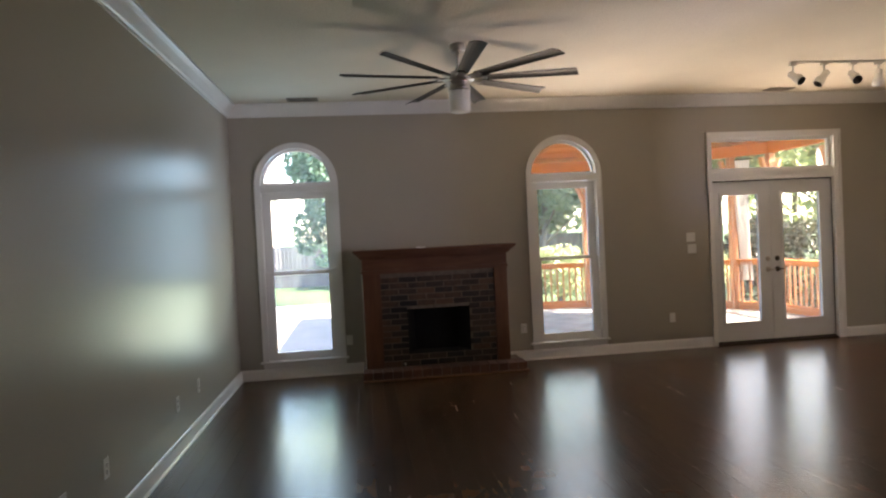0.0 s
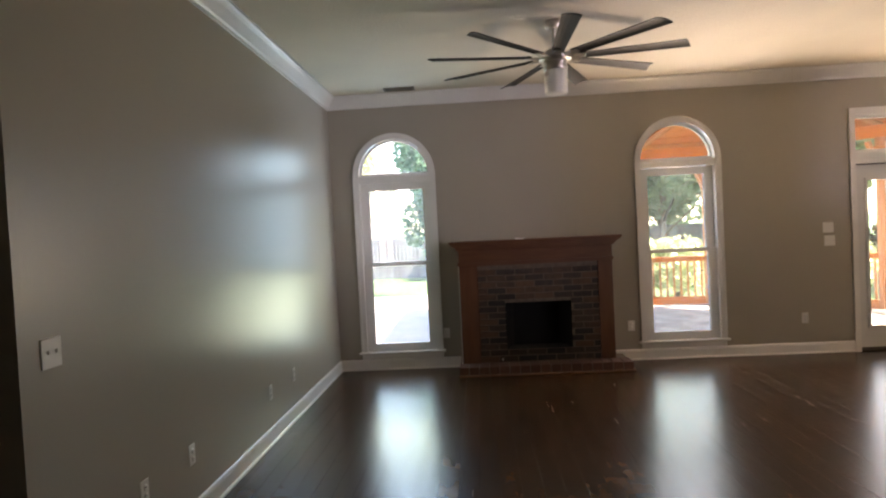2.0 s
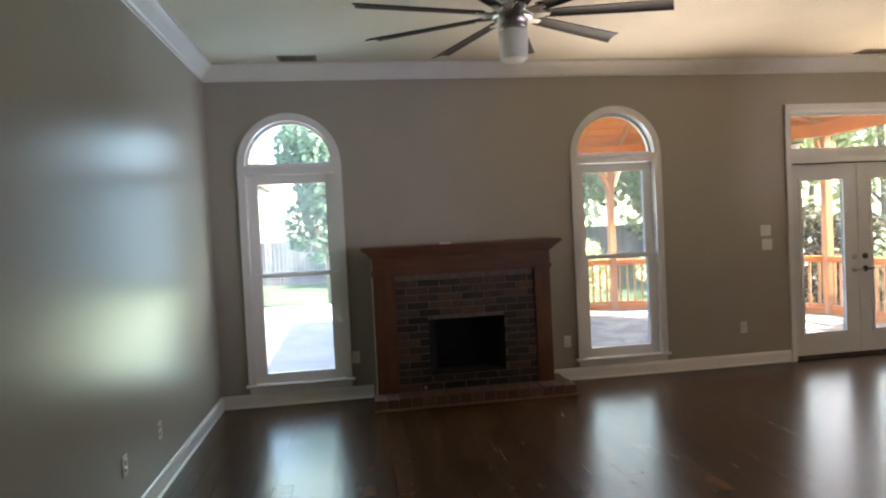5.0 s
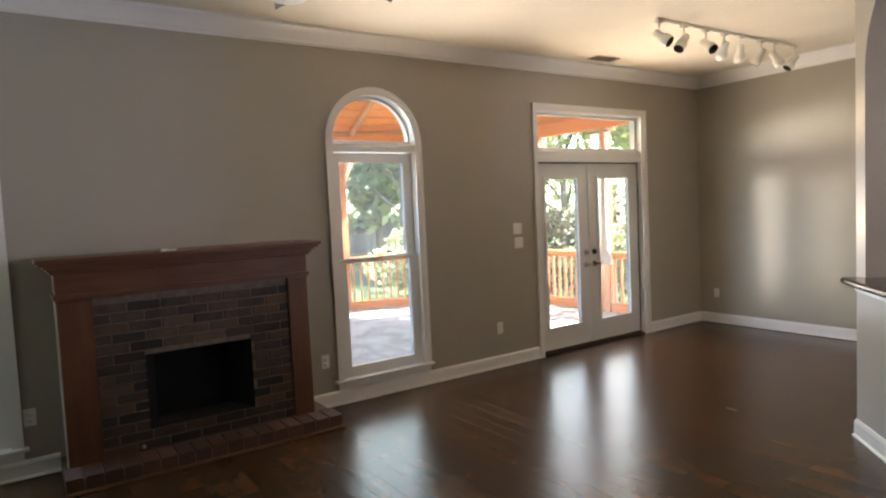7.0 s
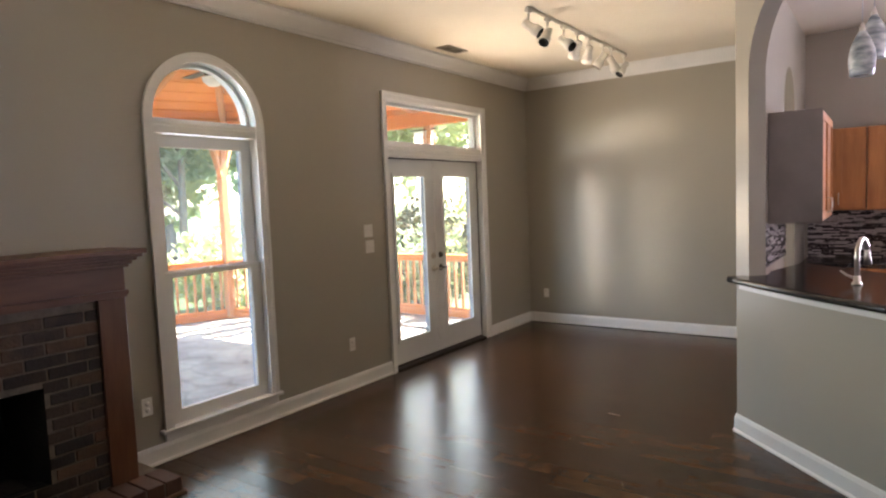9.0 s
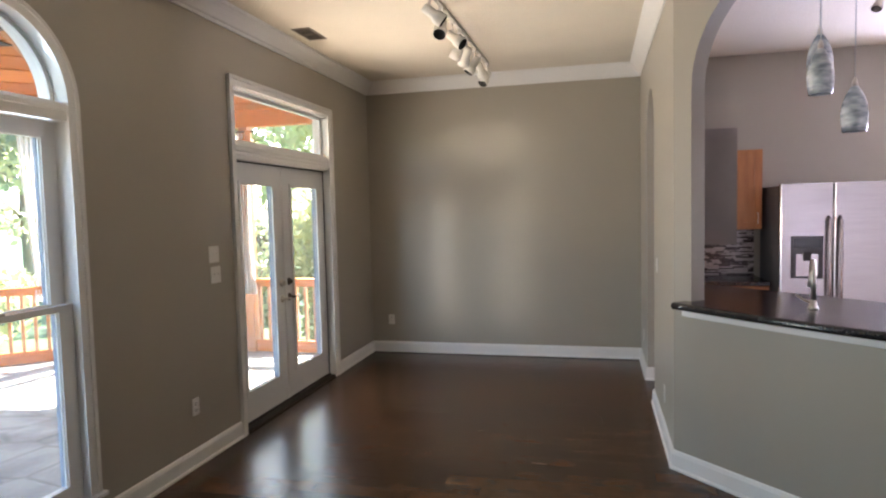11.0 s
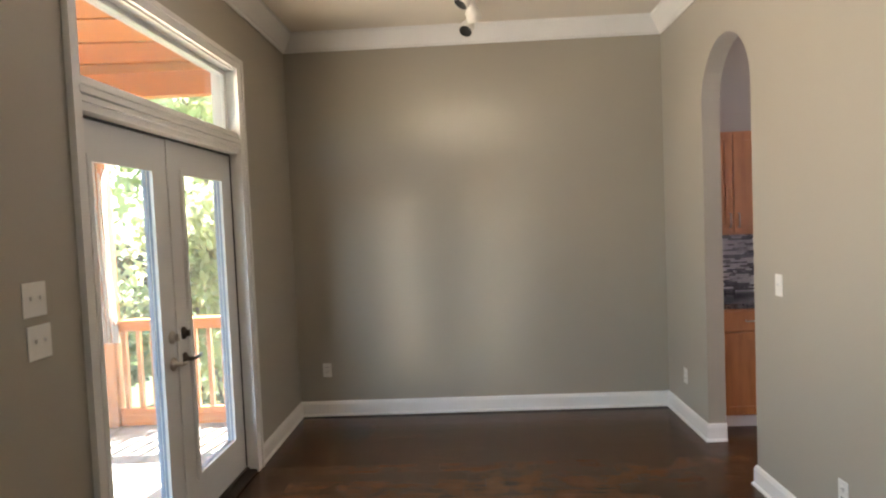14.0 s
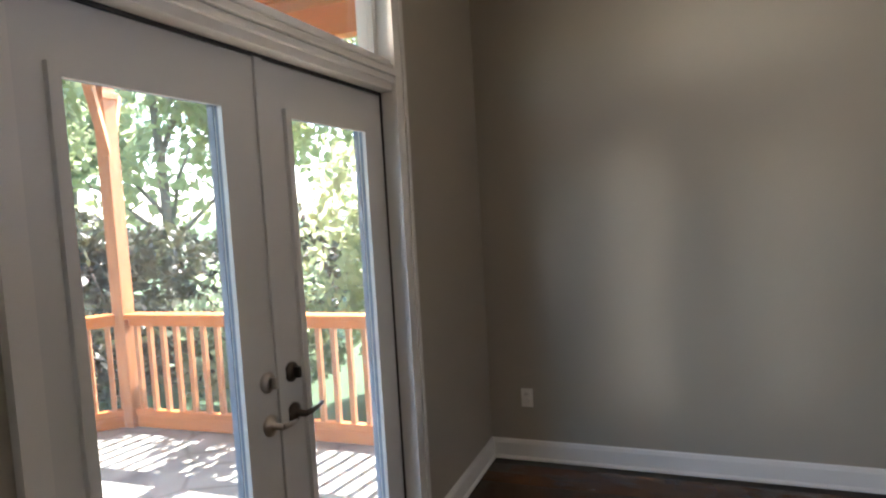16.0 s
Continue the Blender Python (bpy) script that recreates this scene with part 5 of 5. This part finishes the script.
def leaf_mesh(name, n, center, radii, size, material, seed, clumps=14, gap=0.5):
    """Many small folded leaves gathered in clumps with an uneven outline."""
    r = np.random.RandomState(seed)
    c = r.normal(size=(clumps, 3))
    c /= np.linalg.norm(c, axis=1)[:, None]
    c *= r.uniform(0.25, 0.9, (clumps, 1))
    rad = r.uniform(0.28, 0.5, clumps)
    k = r.randint(0, clumps, n)
    off = r.normal(size=(n, 3))
    off /= np.linalg.norm(off, axis=1)[:, None]
    p = (c[k] + off * (rad[k] * r.uniform(gap, 1, n) ** 0.5)[:, None]) * np.array(radii) + np.array(center)
    a = r.normal(size=(n, 3))
    a /= np.linalg.norm(a, axis=1)[:, None]
    b = np.cross(a, r.normal(size=(n, 3)))
    b /= np.linalg.norm(b, axis=1)[:, None]
    s = (size * r.uniform(0.6, 1.3, n))[:, None]
    v = np.stack([p - a * s, p + b * s * 0.5, p + a * s, p - b * s * 0.5], axis=1).reshape(-1, 3)
    me = bpy.data.meshes.new(name)
    me.from_pydata(v.tolist(), [], [(4 * i, 4 * i + 1, 4 * i + 2, 4 * i + 3) for i in range(n)])
    me.materials.append(material)
    return me


def tree(x, y, h, spread, n, material, seed, label, base=0.38, size=0.13):
    t = thing("tree", pose(x, y, -0.32), label, "tree", "garden trees")
    rng = random.Random(seed)
    bm = bmesh.new()
    r0 = 0.018 * h
    tube(bm, [(0, 0, -0.05), (0.04 * h * rng.uniform(-1, 1) * 0.3, 0.02, 0.25 * h), (0.03 * h * rng.uniform(-1, 1), 0.03, 0.55 * h), (0, 0, 0.85 * h)], [r0, r0 * 0.75, r0 * 0.5, r0 * 0.12], 9)
    for k in range(9):
        a = rng.uniform(0, 6.28)
        z = h * rng.uniform(base * 0.8, 0.75)
        e = spread * rng.uniform(0.5, 0.9)
        tube(bm, [(0, 0, z), (0.5 * e * math.cos(a), 0.5 * e * math.sin(a), z + 0.14 * h), (e * math.cos(a), e * math.sin(a), z + 0.2 * h)], [r0 * 0.4, r0 * 0.25, r0 * 0.08], 6)
    part("trunk", bm, M_BARK, t)
    me = leaf_mesh("crown", n, (0, 0, h * (base + 1) / 2), (spread, spread, h * (1 - base) / 2), size, material, seed, 22)
    o = new("crown", me)
    o.parent = t


def shrub(x, y, h, spread, n, material, seed, label, size=0.06):
    t = thing("shrub", pose(x, y, -0.32), label, "shrub", "garden shrubs")
    rng = random.Random(seed)
    bm = bmesh.new()
    for k in range(7):
        a = rng.uniform(0, 6.28)
        tube(bm, [(0.05 * math.cos(a), 0.05 * math.sin(a), -0.02), (0.3 * spread * math.cos(a), 0.3 * spread * math.sin(a), 0.4 * h), (0.6 * spread * math.cos(a), 0.6 * spread * math.sin(a), 0.75 * h)], [0.025, 0.018, 0.006], 6)
    part("stems", bm, M_BARK, t)
    o = new("foliage", leaf_mesh("foliage", n, (0, 0, h * 0.52), (spread, spread, h * 0.5), size, material, seed, 16))
    o.parent = t


tree(-0.75, 18.6, 5.6, 1.25, 7500, M_LEAF_T, 3, "green leafy young tree on the lawn", base=0.22, size=0.10)
tree(-9.0, 34.0, 9.0, 4.0, 5000, M_LEAF_L, 4, "pale green tree behind the fence", size=0.25)
tree(6.4, 22.0, 6.5, 3.0, 11000, M_LEAF, 5, "spreading green garden tree behind the porch", base=0.25, size=0.14)
tree(10.5, 21.0, 8.5, 3.6, 12000, M_LEAF, 6, "tall green garden tree", base=0.2, size=0.16)
tree(15.0, 18.0, 9.0, 4.0, 8000, M_LEAF_L, 7, "tall green garden tree in hazy sun", base=0.15, size=0.17)
tree(19.0, 13.5, 9.0, 3.8, 7000, M_LEAF_L, 8, "tall light green tree beside the house", base=0.12, size=0.17)
tree(2.0, 30.0, 9.0, 4.0, 5000, M_LEAF_L, 9, "pale green tree behind the fence", size=0.25)
for k, (x, y, h) in enumerate(((4.2, 27.0, 8.0), (8.2, 28.5, 8.6), (12.6, 26.5, 8.4), (17.5, 24.0, 9.0))):
    tree(x, y, h, 2.7, 5000, M_LEAF if k % 2 else M_LEAF_L, 40 + k, "pale hazy tree at the back of the garden", base=0.12, size=0.24)
shrub(8.7, 12.4, 1.9, 1.3, 9000, M_LEAF_D, 11, "dark clipped shrub beyond the railing")
shrub(10.6, 11.9, 1.9, 1.2, 9000, M_LEAF_D, 12, "dark clipped shrub beyond the railing")
shrub(9.2, 9.4, 2.6, 1.0, 4200, M_LEAF_L, 13, "light green leafy shrub beside the porch", size=0.075)
shrub(5.0, 16.2, 1.6, 1.3, 4200, M_LEAF_L, 14, "sunlit yellow-green shrub beyond the railing", size=0.075)
shrub(7.4, 14.8, 1.8, 1.3, 4200, M_LEAF_L, 15, "sunlit yellow-green shrub beyond the railing", size=0.075)
shrub(8.6, 10.8, 1.5, 0.8, 3200, M_LEAF, 16, "green shrub beside the porch", size=0.06)


def fence(y, x0, x1, h):
    f = thing("fence", pose(x0, y, -0.32), "weathered grey board fence along the lawn", "fence")
    for z in (0.35, h - 0.3):
        bm = bmesh.new()
        box(bm, 0, x1 - x0, 0.03, 0.07, z, z + 0.09)
        part("rail", bm, M_FENCE, f)
    b = bmesh.new()
    box(b, -0.074, 0.074, -0.012, 0.012, 0.03, h)
    me = finish("board", b, M_FENCE)
    n = int((x1 - x0) / 0.16)
    for i in range(n):
        o = new("board", me)
        o.parent = f
        o.location = ((i + 0.5) * (x1 - x0) / n, 0, 0.01 * math.sin(i * 2.3))


fence(27.0, -16.0, 14.0, 1.7)


def far_house():
    hs = thing("house", pose(-12.0, 44.0, -0.32), "pale two-storey house beyond the fence", "house")
    bm = bmesh.new()
    box(bm, -6, 6, -4, 4, 0, 5.2)
    part("wall", bm, M_SIDING, hs)
    bm = bmesh.new()
    vs = [bm.verts.new(v) for v in ((-6.4, -4.4, 5.1), (6.4, -4.4, 5.1), (6.4, 4.4, 5.1), (-6.4, 4.4, 5.1), (-6.4, 0, 7.8), (6.4, 0, 7.8))]
    for f in ((0, 1, 5, 4), (2, 3, 4, 5), (1, 2, 5), (3, 0, 4), (0, 3, 2, 1)):
        bm.faces.new([vs[i] for i in f])
    part("roof", bm, M_ROOF, hs)
    for x in (-4, -1.5, 1.5, 4):
        for z in (0.9, 3.3):
            bm = bmesh.new()
            box(bm, x - 0.5, x + 0.5, -4.04, -4.0, z, z + 1.3)
            w = part("window", bm, M_TRIM, hs)
            bm = bmesh.new()
            box(bm, x - 0.42, x + 0.42, -4.06, -4.04, z + 0.08, z + 1.22)
            part("pane", bm, M_DARKGLASS, w)


far_house()
# ground, and an added glowing panel as the blown-out view past the kitchen bay
bm = bmesh.new()
box(bm, 8.06, 220, -60, 8.16, -0.9, -0.33)
solo("ground_side", bm, M_GRASS, "lawn beside the house", "lawn", kind="structure")
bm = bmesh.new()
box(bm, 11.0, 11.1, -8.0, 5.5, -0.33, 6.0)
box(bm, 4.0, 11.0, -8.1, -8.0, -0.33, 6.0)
solo("backdrop", bm, M_GLOW, "plain glowing panel outside the kitchen bay, added as blown-out distance", "backdrop", kind="structure")


# ---- floor planks ----
def planks():
    rng = random.Random(21)
    W = 0.127
    lengths = (0.61, 0.92, 1.22, 1.52)
    meshes = {}
    for L in lengths:
        b = bmesh.new()
        box(b, -W / 2 + 0.0008, W / 2 - 0.0008, -L / 2 + 0.0008, L / 2 - 0.0008, -0.012, 0.0)
        bmesh.ops.bevel(b, geom=[e for e in b.edges if all(v.co.z > -0.001 for v in e.verts)], offset=0.0005, segments=1, affect='EDGES')
        meshes[L] = finish("plank", b, M_FLOOR)
    near, rest = [], []
    n = int((BAYX + 4.0) / W) + 1
    for i in range(n):
        x = -4.0 + (i + 0.5) * W
        lo = KS + 0.002 if x > B1.x + 0.06 else -1.998
        hi = YW - 0.002 if x < XW - 0.1 else (BAYN - 0.002 if x > XE - 0.06 else YN - 0.002)
        y = lo - rng.uniform(0, 0.5)
        while y < hi:
            L = rng.choice(lengths)
            a, c = max(y, lo), min(y + L, hi)
            if c - a > 0.05:
                inside = c - a > L - 0.001 and -1.6 < x < 4.4 and y > 2.2
                (near if inside else rest).append((x, a, c, L))
            y += L
    near.sort(key=lambda p: abs(p[0] - 1.6) + 0.7 * abs(p[1] - 5.6))
    rest += near[300:]
    for x, y, c, L in near[:300]:
        o = new("plank", meshes[L])
        o.parent = floor
        o.location = (x, (y + c) / 2, rng.uniform(-0.0003, 0.0))
        o.rotation_euler = (rng.uniform(-0.0006, 0.0006), rng.uniform(-0.0010, 0.0010), 0)
    verts, faces = [], []
    for x, y, c, L in rest:
        i = len(verts)
        t = rng.uniform(-0.0003, 0)
        e = rng.uniform(-0.0002, 0.0002)
        a, b, g = W / 2 - 0.0008, W / 2 - 0.0016, 0.0007
        verts += [(x - a, y + 0.001, t - g), (x + a, y + 0.001, t - g), (x + a, c - 0.001, t - g), (x - a, c - 0.001, t - g),
                  (x - b, y + 0.0014, t - e), (x + b, y + 0.0014, t + e), (x + b, c - 0.0014, t + e), (x - b, c - 0.0014, t - e)]
        faces += [(i + 4, i + 5, i + 6, i + 7), (i, i + 1, i + 5, i + 4), (i + 1, i + 2, i + 6, i + 5), (i + 2, i + 3, i + 7, i + 6), (i + 3, i, i + 4, i + 7)]
    me = bpy.data.meshes.new("far_planks")
    me.from_pydata(verts, [], faces)
    me.materials.append(M_FLOOR2)
    o = new("far_planks", me)
    o.parent = floor
    o["kind"] = "stuff"


planks()
